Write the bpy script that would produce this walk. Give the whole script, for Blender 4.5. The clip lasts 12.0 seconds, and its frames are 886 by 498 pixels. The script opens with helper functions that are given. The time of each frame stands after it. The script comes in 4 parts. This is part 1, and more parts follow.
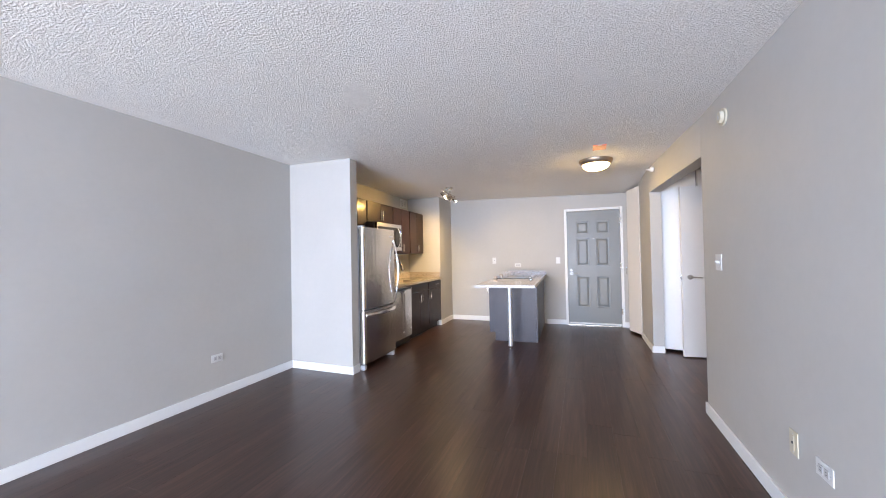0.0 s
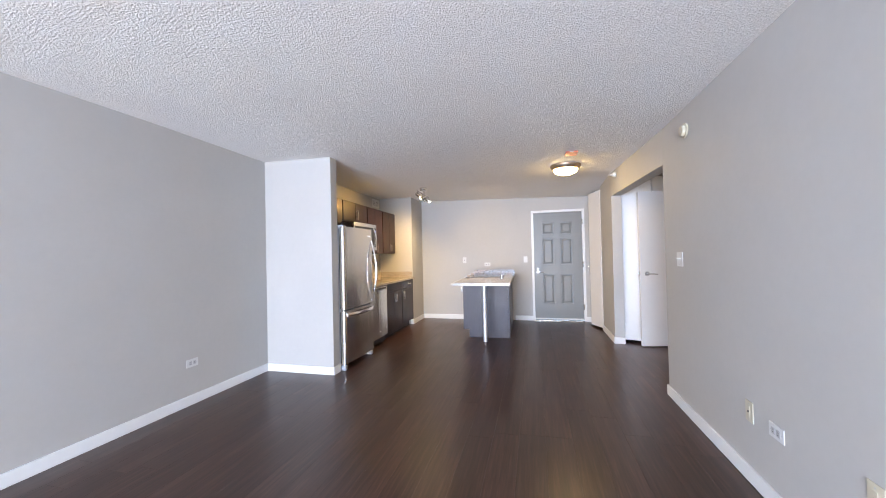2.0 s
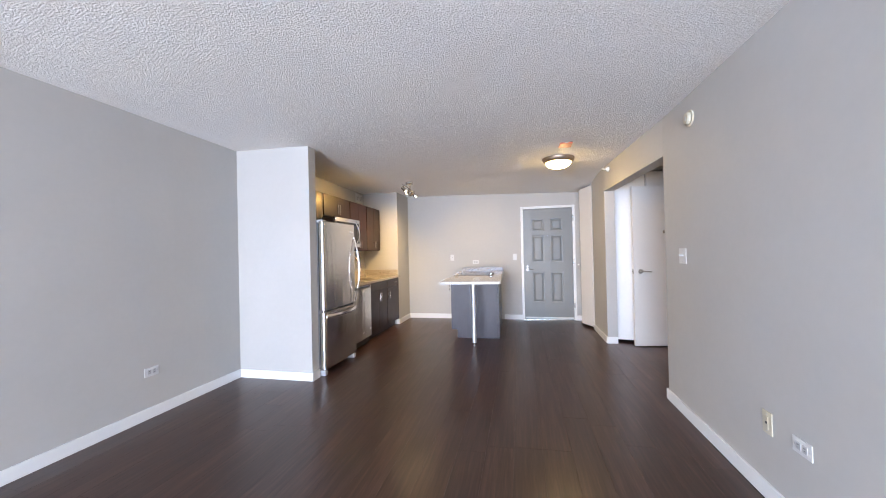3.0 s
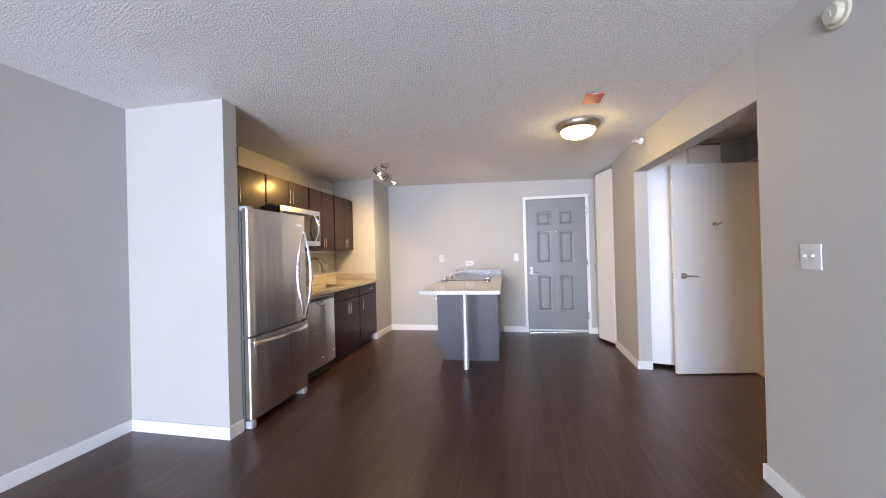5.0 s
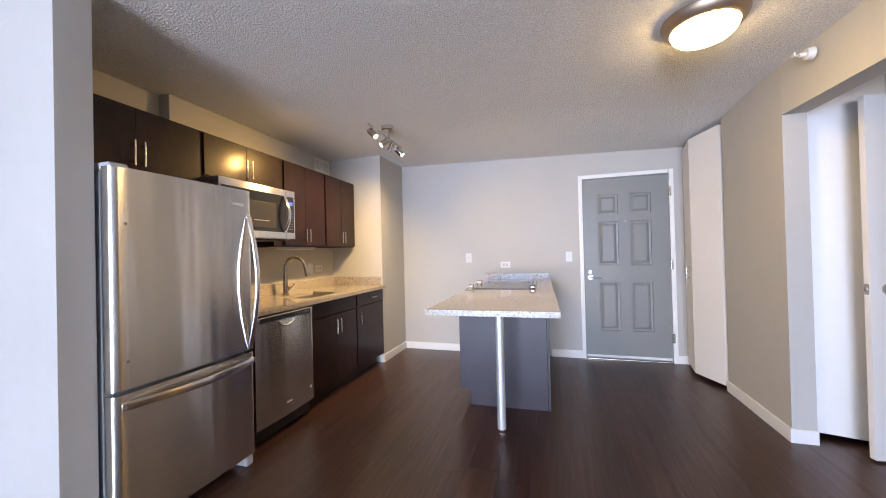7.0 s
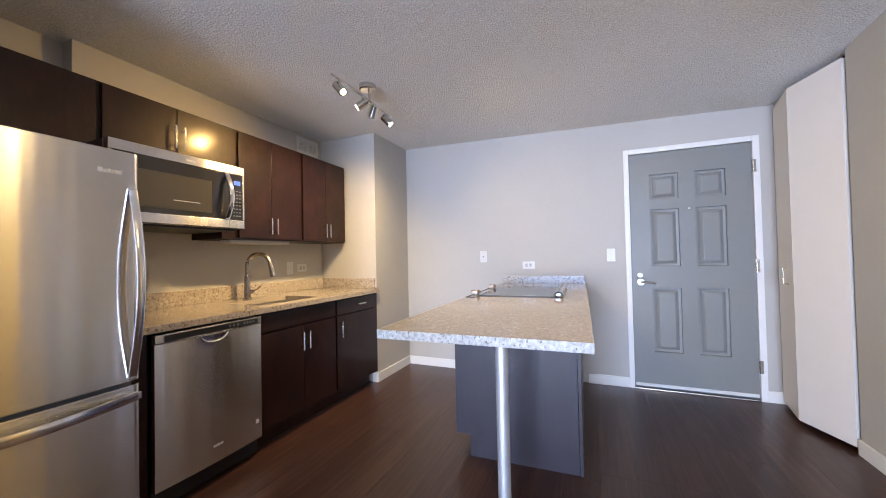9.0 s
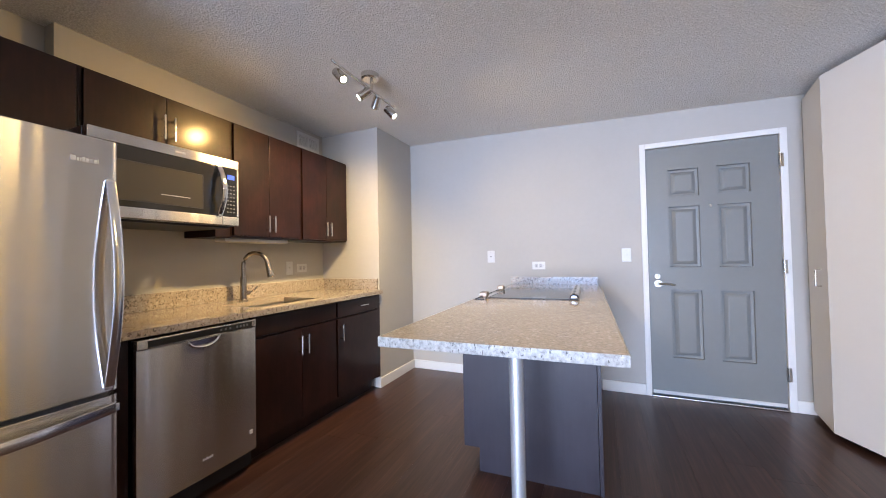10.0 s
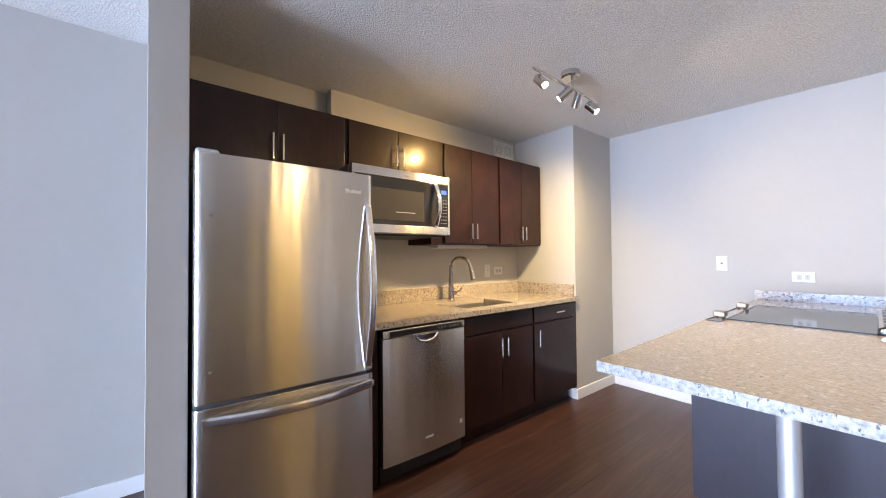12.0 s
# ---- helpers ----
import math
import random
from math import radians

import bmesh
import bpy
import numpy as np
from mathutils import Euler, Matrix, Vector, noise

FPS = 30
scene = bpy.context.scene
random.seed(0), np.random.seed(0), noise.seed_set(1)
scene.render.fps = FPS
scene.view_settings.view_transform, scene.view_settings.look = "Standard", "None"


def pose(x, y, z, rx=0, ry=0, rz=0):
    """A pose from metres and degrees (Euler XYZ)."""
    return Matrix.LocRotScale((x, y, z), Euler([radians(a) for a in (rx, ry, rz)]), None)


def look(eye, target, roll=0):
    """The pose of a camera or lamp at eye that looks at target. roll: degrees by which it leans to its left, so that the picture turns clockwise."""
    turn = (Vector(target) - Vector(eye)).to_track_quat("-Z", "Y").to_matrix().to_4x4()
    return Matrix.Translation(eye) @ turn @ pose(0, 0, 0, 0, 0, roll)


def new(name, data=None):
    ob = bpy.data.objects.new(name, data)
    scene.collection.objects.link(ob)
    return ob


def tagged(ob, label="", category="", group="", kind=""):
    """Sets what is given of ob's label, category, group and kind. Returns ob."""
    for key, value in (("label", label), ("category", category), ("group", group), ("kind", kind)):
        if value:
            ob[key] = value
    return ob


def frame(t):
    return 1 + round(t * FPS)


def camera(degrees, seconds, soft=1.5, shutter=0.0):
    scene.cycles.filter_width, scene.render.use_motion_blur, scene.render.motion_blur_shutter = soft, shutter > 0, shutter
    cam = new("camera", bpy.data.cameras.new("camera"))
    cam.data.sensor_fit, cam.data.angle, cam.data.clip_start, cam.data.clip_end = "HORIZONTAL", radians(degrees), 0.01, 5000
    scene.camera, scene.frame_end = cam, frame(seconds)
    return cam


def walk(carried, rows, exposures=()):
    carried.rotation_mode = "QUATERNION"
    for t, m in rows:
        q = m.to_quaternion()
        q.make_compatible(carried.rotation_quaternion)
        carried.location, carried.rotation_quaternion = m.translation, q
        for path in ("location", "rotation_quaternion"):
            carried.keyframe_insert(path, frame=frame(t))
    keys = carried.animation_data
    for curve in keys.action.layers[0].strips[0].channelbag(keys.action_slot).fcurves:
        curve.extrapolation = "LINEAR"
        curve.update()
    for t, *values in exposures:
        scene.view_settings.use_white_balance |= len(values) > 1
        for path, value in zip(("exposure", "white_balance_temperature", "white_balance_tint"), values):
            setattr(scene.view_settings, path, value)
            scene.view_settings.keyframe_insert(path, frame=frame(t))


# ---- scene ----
cam = camera(101.9, 12.0, soft=1.0)
PATH = [
    (0, (0.855, 2.476, 1.322), (0.138, 4.343, 1.35), -1.1),
    (0.5, (0.78, 2.391, 1.324), (0.072, 4.261, 1.353), -1.0),
    (1, (0.701, 2.315, 1.313), (0.096, 4.221, 1.343), -1.1),
    (1.5, (0.672, 2.292, 1.316), (0.125, 4.216, 1.345), -1.2),
    (2, (0.641, 2.299, 1.313), (0.145, 4.237, 1.339), -1.3),
    (2.5, (0.614, 2.351, 1.308), (0.162, 4.299, 1.33), -1.3),
    (3, (0.572, 2.536, 1.303), (0.149, 4.49, 1.315), -1.3),
    (5, (0.482, 3.675, 1.296), (0.076, 5.634, 1.305), -1.5),
    (5.5, (0.44, 4.012, 1.292), (-0.037, 5.955, 1.303), -1.3),
    (6, (0.343, 4.367, 1.289), (-0.166, 6.302, 1.301), -1.3),
    (6.5, (0.316, 4.681, 1.236), (-0.216, 6.608, 1.256), -1.4),
    (7, (0.289, 4.972, 1.252), (-0.298, 6.884, 1.27), -1.4),
    (9, (0.326, 5.816, 1.19), (-0.452, 7.658, 1.228), -1.2),
    (9.5, (0.283, 5.889, 1.19), (-0.505, 7.727, 1.228), -1.0),
    (10, (0.25, 5.949, 1.181), (-0.548, 7.782, 1.224), -1.1),
    (10.5, (0.243, 5.975, 1.203), (-0.656, 7.761, 1.248), -1.0),
    (11, (0.209, 5.94, 1.222), (-0.993, 7.538, 1.275), -0.7),
    (11.5, (0.165, 5.897, 1.241), (-1.313, 7.244, 1.288), -0.6),
    (12, (0.152, 5.905, 1.246), (-1.424, 7.136, 1.287), -0.5),
]
walk(cam, [(t, look(eye, target, roll)) for t, eye, target, roll in PATH], exposures=[(0.0, 0.57, 6150, 14), (3.0, 0.57, 6150, 14), (5.5, 0.53, 5980, 15), (7.0, 0.55, 5900, 16), (9.5, 0.55, 5520, 15), (11.0, 0.69, 5520, 15), (12.0, 0.89, 5470, 14)])

# ---- world, daylight and lamps ----
CEIL = 2.395
world = bpy.data.worlds.new("sky")
scene.world = world
world.use_nodes = True
wn = world.node_tree.nodes
sky = wn.new("ShaderNodeTexSky")
sky.sky_type = "NISHITA"
sky.sun_disc = False
sky.sun_elevation, sky.sun_rotation = radians(40), radians(60)
world.node_tree.links.new(sky.outputs[0], wn["Background"].inputs[0])
wn["Background"].inputs[1].default_value = 0.1


def lamp(name, kind, energy, color, m, **more):
    data = bpy.data.lights.new(name, kind)
    data.energy, data.color = energy, color
    if kind == "AREA":
        data.shape, data.size, data.size_y = "RECTANGLE", more["size"], more["size_y"]
    elif kind == "SPOT":
        data.spot_size, data.spot_blend, data.shadow_soft_size = more["spot_size"], 1.0, 0.035
    ob = new(name, data)
    ob.matrix_world = m
    return ob


WARM = (1.0, 0.68, 0.28)
# daylight through the window wall behind the walker: sky from above, and light thrown up from the street
lamp("sky_daylight", "AREA", 475, (0.36, 0.62, 1.0), look((-0.55, -3.0, 1.55), (-0.38, -0.7, 0.1)), size=3.2, size_y=1.5)
lamp("ground_daylight", "AREA", 500, (1.0, 0.90, 0.79), look((-0.55, -2.98, 0.48), (-0.45, 0.0, 2.6)), size=3.2, size_y=0.8)
# unseen lamp added near the bathroom ceiling, for the warm light past the doorway
lamp("bathroom_lamp", "AREA", 24, (1.0, 0.62, 0.18), look((3.9, 8.12, 2.33), (3.9, 8.5, 0.5)), size=0.6, size_y=0.3)


# ---- materials ----
class Mat:
    """A node material with short ways to wire textures."""

    def __init__(self, name, color=(0.5, 0.5, 0.5), rough=0.5, metal=0.0, spec=0.5):
        self.m = bpy.data.materials.new(name)
        self.m.use_nodes = True
        self.n, self.l = self.m.node_tree.nodes, self.m.node_tree.links
        self.b = self.n["Principled BSDF"]
        self.set("Base Color", (*color, 1)), self.set("Roughness", rough), self.set("Metallic", metal), self.set("Specular IOR Level", spec)

    def set(self, key, value):
        self.b.inputs[key].default_value = value

    def coords(self, scale=(1, 1, 1), jitter=False):
        tc = self.n.new("ShaderNodeTexCoord")
        mp = self.n.new("ShaderNodeMapping")
        mp.inputs["Scale"].default_value = scale
        self.l.new(tc.outputs["Object"], mp.inputs[0])
        if jitter:
            info = self.n.new("ShaderNodeObjectInfo")
            mul = self.n.new("ShaderNodeMath")
            mul.operation, mul.inputs[1].default_value = "MULTIPLY", 37.0
            self.l.new(info.outputs["Random"], mul.inputs[0])
            self.l.new(mul.outputs[0], mp.inputs["Location"])
        return mp.outputs[0]

    def noise(self, scale, detail=4, stretch=(1, 1, 1), jitter=False, rough=0.55):
        t = self.n.new("ShaderNodeTexNoise")
        t.inputs["Scale"].default_value, t.inputs["Detail"].default_value, t.inputs["Roughness"].default_value = scale, detail, rough
        self.l.new(self.coords(stretch, jitter), t.inputs["Vector"])
        return t.outputs["Fac"]

    def cells(self, scale, stretch=(1, 1, 1), out="Distance", feature="F1"):
        t = self.n.new("ShaderNodeTexVoronoi")
        t.feature = feature
        t.inputs["Scale"].default_value = scale
        self.l.new(self.coords(stretch), t.inputs["Vector"])
        return t.outputs[out]

    def ramp(self, fac, *stops):
        r = self.n.new("ShaderNodeValToRGB")
        while len(r.color_ramp.elements) < len(stops):
            r.color_ramp.elements.new(0.5)
        for e, (p, c) in zip(r.color_ramp.elements, stops):
            e.position, e.color = p, (*c, 1) if len(c) == 3 else c
        self.l.new(fac, r.inputs[0])
        return r.outputs[0]

    def mix(self, a, b, fac, kind="MIX"):
        x = self.n.new("ShaderNodeMix")
        x.data_type, x.blend_type = "RGBA", kind
        for i, v in ((0, fac), (6, a), (7, b)):
            if hasattr(v, "links"):
                self.l.new(v, x.inputs[i])
            else:
                x.inputs[i].default_value = v if i == 0 else (*v, 1)
        return x.outputs[2]

    def rand(self):
        return self.n.new("ShaderNodeObjectInfo").outputs["Random"]

    def color(self, sock):
        self.l.new(sock, self.b.inputs["Base Color"])
        return self

    def rough(self, fac, lo, hi):
        r = self.n.new("ShaderNodeMapRange")
        r.inputs[3].default_value, r.inputs[4].default_value = lo, hi
        self.l.new(fac, r.inputs[0])
        self.l.new(r.outputs[0], self.b.inputs["Roughness"])
        return self

    def bump(self, height, strength, distance):
        k = self.n.new("ShaderNodeBump")
        k.inputs["Strength"].default_value, k.inputs["Distance"].default_value = strength, distance
        self.l.new(height, k.inputs["Height"])
        last = self.b.inputs["Normal"].links
        if last:
            self.l.new(last[0].from_socket, k.inputs["Normal"])
        self.l.new(k.outputs[0], self.b.inputs["Normal"])
        return self


def paint(name, c, rough=0.6, orange=0.12, soil=0.06):
    m = Mat(name, c, rough, spec=0.35)
    d = tuple(v * (1 - soil) for v in c)
    m.color(m.mix(m.ramp(m.noise(1.3, 3), (0.35, d), (0.65, c)), m.ramp(m.noise(24, 3), (0.3, d), (0.7, c)), 0.35))
    m.bump(m.noise(160, 2), orange, 0.002).bump(m.noise(4, 2), 0.06, 0.01)
    m.rough(m.noise(9, 2), rough - 0.06, rough + 0.06)
    return m


wall_paint = paint("greige_wall_paint", (0.452, 0.438, 0.412))
trim_paint = paint("white_trim_paint", (0.74, 0.74, 0.73), 0.38, 0.05, 0.04)
door_white = paint("white_door_paint", (0.74, 0.73, 0.71), 0.4, 0.05, 0.05)
closet_white = paint("cream_closet_paint", (0.70, 0.67, 0.63), 0.45, 0.05, 0.04)
door_grey = paint("grey_door_paint", (0.21, 0.217, 0.215), 0.36, 0.08, 0.08)
smooth_ceiling = paint("smooth_ceiling_paint", (0.6, 0.59, 0.57), 0.7, 0.1)
bath_wall = paint("bathroom_wall_paint", (0.72, 0.66, 0.52), 0.45, 0.05)
# near-black; on the closet sheets the shade is put into this colour
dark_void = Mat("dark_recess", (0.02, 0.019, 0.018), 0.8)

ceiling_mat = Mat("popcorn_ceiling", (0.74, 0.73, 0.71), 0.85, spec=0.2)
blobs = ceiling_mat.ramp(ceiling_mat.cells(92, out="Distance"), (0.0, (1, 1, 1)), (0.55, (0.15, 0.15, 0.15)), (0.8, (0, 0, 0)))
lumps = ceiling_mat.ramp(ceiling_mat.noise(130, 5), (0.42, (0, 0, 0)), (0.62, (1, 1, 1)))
# shade between the lumps is put into the colour: hollows grey, tops near white
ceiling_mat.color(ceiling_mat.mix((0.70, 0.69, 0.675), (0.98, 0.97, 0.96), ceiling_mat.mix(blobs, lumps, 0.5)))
ceiling_mat.bump(blobs, 0.9, 0.0042).bump(lumps, 0.8, 0.0030).bump(ceiling_mat.noise(3, 2), 0.1, 0.02)

floor_mat = Mat("dark_plank_floor", (0.05, 0.03, 0.024), 0.3, spec=0.5)
grain = floor_mat.noise(8, 5, (5, 0.22, 1), True, 0.6)
fine = floor_mat.noise(40, 3, (5, 0.16, 1), True)
tone = floor_mat.ramp(floor_mat.rand(), (0.0, (0.88, 0.88, 0.88)), (1.0, (1.12, 1.10, 1.08)))
wood = floor_mat.ramp(grain, (0.3, (0.030, 0.0136, 0.0100)), (0.5, (0.048, 0.0225, 0.0164)), (0.72, (0.083, 0.0400, 0.0288)))
wood = floor_mat.mix(wood, floor_mat.ramp(fine, (0.35, (0.75, 0.75, 0.75)), (0.7, (1.22, 1.21, 1.20))), 0.9, "MULTIPLY")
floor_mat.color(floor_mat.mix(wood, tone, 1.0, "MULTIPLY"))
floor_mat.rough(floor_mat.noise(4, 2, (1, 0.4, 1), True), 0.26, 0.36)
floor_mat.bump(fine, 0.05, 0.0008)


def espresso(name, stretch, low=(0.0075, 0.0028, 0.0024), mid=(0.0145, 0.0049, 0.0037), high=(0.030, 0.0098, 0.0068)):
    m = Mat(name, (0.03, 0.015, 0.012), 0.34, spec=0.5)
    g = m.noise(14, 6, stretch, False, 0.6)
    stain = m.noise(5.5, 5, (1, 1, 0.7), True, 0.65)
    m.color(m.mix(m.ramp(g, (0.3, low), (0.55, mid), (0.8, high)), m.ramp(stain, (0.32, low), (0.5, mid), (0.70, high)), 0.6))
    m.rough(m.noise(6, 3), 0.36, 0.46)
    m.set("Coat Weight", 0.3), m.set("Coat Roughness", 0.17)
    m.bump(m.noise(70, 3, stretch), 0.05, 0.001)
    m.set("Specular IOR Level", 0.17)
    return m


wood_up = espresso("espresso_wood", (4, 4, 0.35))
# espresso wood with the window's blue sheen put into its colours as purple
panel_wood = espresso("espresso_end_panel_sky_tint", (4, 4, 0.3), (0.021, 0.0165, 0.024), (0.028, 0.0225, 0.032), (0.038, 0.0305, 0.043))
panel_wood.set("Coat Weight", 0.6), panel_wood.set("Coat Roughness", 0.48)


def brushed(name, c, lo, hi, stretch=(1, 0.02, 1)):
    m = Mat(name, c, 0.3, 1.0)
    g = m.noise(80, 2, stretch)
    m.rough(m.noise(5, 2, (1, 1, 0.2)), lo, hi)
    m.color(m.ramp(g, (0.3, tuple(v * 0.95 for v in c)), (0.7, c)))
    m.bump(m.noise(11, 1, (1, 1, 0.05)), 0.5, 0.007)
    m.set("Anisotropic", 0.88), m.set("Anisotropic Rotation", 0.25)
    t = m.n.new("ShaderNodeTangent")
    t.direction_type, t.axis = "RADIAL", "Z"
    m.l.new(t.outputs[0], m.b.inputs["Tangent"])
    return m


steel = brushed("brushed_stainless_steel", (0.74, 0.72, 0.69), 0.20, 0.27)
steel_dark = brushed("brushed_steel_shade", (0.42, 0.41, 0.40), 0.26, 0.36)
nickel = Mat("brushed_nickel", (0.60, 0.57, 0.53), 0.24, 1.0)
nickel.rough(nickel.noise(60, 2), 0.2, 0.3)
satin = Mat("satin_aluminium", (0.74, 0.745, 0.76), 0.5, 0.75)
satin.rough(satin.noise(80, 2, (1, 1, 0.05)), 0.46, 0.56)
handle_steel = Mat("polished_handle_steel", (0.82, 0.82, 0.83), 0.2, 1.0)
handle_steel.rough(handle_steel.noise(60, 2), 0.15, 0.24)
basin_steel = Mat("sink_steel", (0.46, 0.45, 0.44), 0.35, 0.85)
basin_steel.rough(basin_steel.noise(20, 3), 0.28, 0.42)
faucet_metal = Mat("dark_brushed_nickel", (0.40, 0.355, 0.31), 0.24, 1.0)
faucet_metal.rough(faucet_metal.noise(60, 2), 0.2, 0.3)
chrome = Mat("polished_chrome", (0.78, 0.78, 0.79), 0.12, 1.0)
chrome.rough(chrome.noise(40, 2), 0.1, 0.17)
door_metal = Mat("satin_nickel_hardware", (0.46, 0.445, 0.42), 0.4, 1.0)
door_metal.rough(door_metal.noise(50, 2), 0.36, 0.46)
faint_print = Mat("faint_grey_print", (0.16, 0.16, 0.165), 0.45)
bronze = Mat("brushed_bronze_nickel", (0.40, 0.32, 0.25), 0.45, 1.0)
brass = Mat("brass_rod", (0.75, 0.52, 0.25), 0.2, 1.0)
fridge_side = Mat("grey_appliance_side", (0.33, 0.34, 0.36), 0.45)
fridge_side.bump(fridge_side.noise(300, 2), 0.1, 0.001)
black_plastic = Mat("black_plastic", (0.012, 0.012, 0.013), 0.35)
grey_plastic = Mat("grey_plastic", (0.42, 0.43, 0.45), 0.45)
white_plastic = Mat("white_plastic", (0.60, 0.60, 0.59), 0.35)
cream_plastic = Mat("cream_plastic", (0.52, 0.475, 0.36), 0.5)
socket_grey = Mat("pale_grey_socket_plastic", (0.42, 0.42, 0.42), 0.4)
slot_dark = Mat("dark_slot", (0.05, 0.05, 0.05), 0.5)
black_glass = Mat("black_ceramic_glass", (0.02, 0.02, 0.021), 0.06, spec=1.0)
oven_glass = Mat("smoked_door_glass", (0.03, 0.029, 0.026), 0.07, spec=0.7)
cavity_mat = Mat("oven_window_mesh", (0.085, 0.08, 0.068), 0.22)
red_sign = Mat("red_sign", (0.52, 0.085, 0.045), 0.5)
display_mat = Mat("blue_display", (0.05, 0.1, 0.5), 0.3)
display_mat.set("Emission Color", (0.10, 0.2, 1.0, 1)), display_mat.set("Emission Strength", 0.6)
logo_mat = Mat("pale_lettering", (0.7, 0.7, 0.7), 0.4, 0.6)
tub_white = Mat("tub_enamel", (0.78, 0.75, 0.66), 0.15)
bath_floor_mat = Mat("beige_bathroom_tile", (0.42, 0.34, 0.22), 0.35)
bath_floor_mat.color(bath_floor_mat.ramp(bath_floor_mat.noise(12, 4), (0.3, (0.34, 0.27, 0.17)), (0.7, (0.46, 0.38, 0.26))))
glass = Mat("window_glass", (1, 1, 1), 0.0)
glass.set("Transmission Weight", 1.0), glass.set("IOR", 1.45)


def glow(name, color, strength):
    m = Mat(name, (0.9, 0.85, 0.75), 0.4)
    m.set("Emission Color", (*color, 1)), m.set("Emission Strength", strength)
    return m


lamp_glass = glow("lit_frosted_glass", (1.0, 0.66, 0.24), 44)
# dark face for the third spot, which shines though its bulb stays hidden
dark_bulb_face = Mat("dark_bulb", (0.10, 0.095, 0.085), 0.2)
bulb_glow = glow("lit_bulb", (1.0, 0.78, 0.48), 30)


def stone(name, grain, blotch, fleck, gloss):
    """Polished beige granite; blotch and fleck say how strongly the brown and dark minerals show."""
    m = Mat(name, (0.6, 0.55, 0.46), 0.12, spec=0.55)
    c = m.ramp(m.noise(grain, 6, (1, 1, 1), False, 0.66), (0.30, (0.285, 0.232, 0.178)), (0.5, (0.385, 0.330, 0.268)), (0.72, (0.49, 0.44, 0.375)))
    c = m.mix(c, (0.19, 0.135, 0.09), m.ramp(m.noise(64, 5, (1, 0.85, 1)), (0.56, (0, 0, 0)), (0.66, (blotch, blotch, blotch))))
    c = m.mix(c, (0.66, 0.62, 0.55), m.ramp(m.noise(48, 4, (1, 1.2, 1)), (0.58, (0, 0, 0)), (0.68, (0.5, 0.5, 0.5))))
    c = m.mix(c, (0.075, 0.058, 0.045), m.ramp(m.noise(80, 3, (0.7, 1.25, 1)), (fleck, (0, 0, 0)), (fleck + 0.05, (0.9, 0.9, 0.9))))
    m.color(c)
    return m.rough(m.noise(30, 3), gloss, gloss + 0.05)


# one stone: grazing glare on the flat tops is put in as weaker speckle
granite = stone("speckled_beige_granite", 110, 0.35, 0.63, 0.04)
granite_bold = stone("bold_speckled_granite", 60, 0.9, 0.58, 0.26)
# the sawn front edges of the slabs show the coarser, cooler broken grain
granite_edge = Mat("rough_granite_edge", (0.7, 0.69, 0.66), 0.3)
eb = granite_edge.ramp(granite_edge.noise(60, 5, (1, 1, 1), False, 0.7), (0.36, (0.23, 0.215, 0.195)), (0.5, (0.43, 0.415, 0.385)), (0.7, (0.62, 0.60, 0.57)))
granite_edge.color(granite_edge.mix(eb, (0.06, 0.055, 0.05), granite_edge.ramp(granite_edge.noise(95, 3, (1, 1, 0.6)), (0.60, (0, 0, 0)), (0.67, (1, 1, 1)))))
granite_edge.bump(granite_edge.noise(120, 3), 0.3, 0.002)


# ---- mesh helpers ----
ORIGIN = {}


def box(x0, x1, y0, y1, z0, z1, bevel=0.0, seg=2):
    bm = bmesh.new()
    bmesh.ops.create_cube(bm, size=1)
    bmesh.ops.transform(bm, verts=bm.verts, matrix=Matrix.Translation(((x0 + x1) / 2, (y0 + y1) / 2, (z0 + z1) / 2)) @ Matrix.Diagonal((x1 - x0, y1 - y0, z1 - z0, 1)))
    if bevel:
        bmesh.ops.bevel(bm, geom=bm.edges[:], offset=bevel, segments=seg, profile=0.5, affect="EDGES", clamp_overlap=True)
    return bm


def join(*bms):
    out = bmesh.new()
    for b in bms:
        me = bpy.data.meshes.new("scratch")
        b.to_mesh(me)
        out.from_mesh(me)
        bpy.data.meshes.remove(me)
        b.free()
    return out


def moved(bm, m):
    bmesh.ops.transform(bm, verts=bm.verts, matrix=m)
    return bm


def cyl(a, b, r, r2=None, seg=24, bevel=0.0):
    a, b = Vector(a), Vector(b)
    bm = bmesh.new()
    bmesh.ops.create_cone(bm, cap_ends=True, segments=seg, radius1=r, radius2=r if r2 is None else r2, depth=(b - a).length)
    if bevel:
        caps = [e for e in bm.edges if abs(e.verts[0].co.z - e.verts[1].co.z) < 1e-6]
        bmesh.ops.bevel(bm, geom=caps, offset=bevel, segments=2, profile=0.5, affect="EDGES")
    return moved(bm, Matrix.Translation((a + b) / 2) @ (b - a).to_track_quat("Z", "Y").to_matrix().to_4x4())


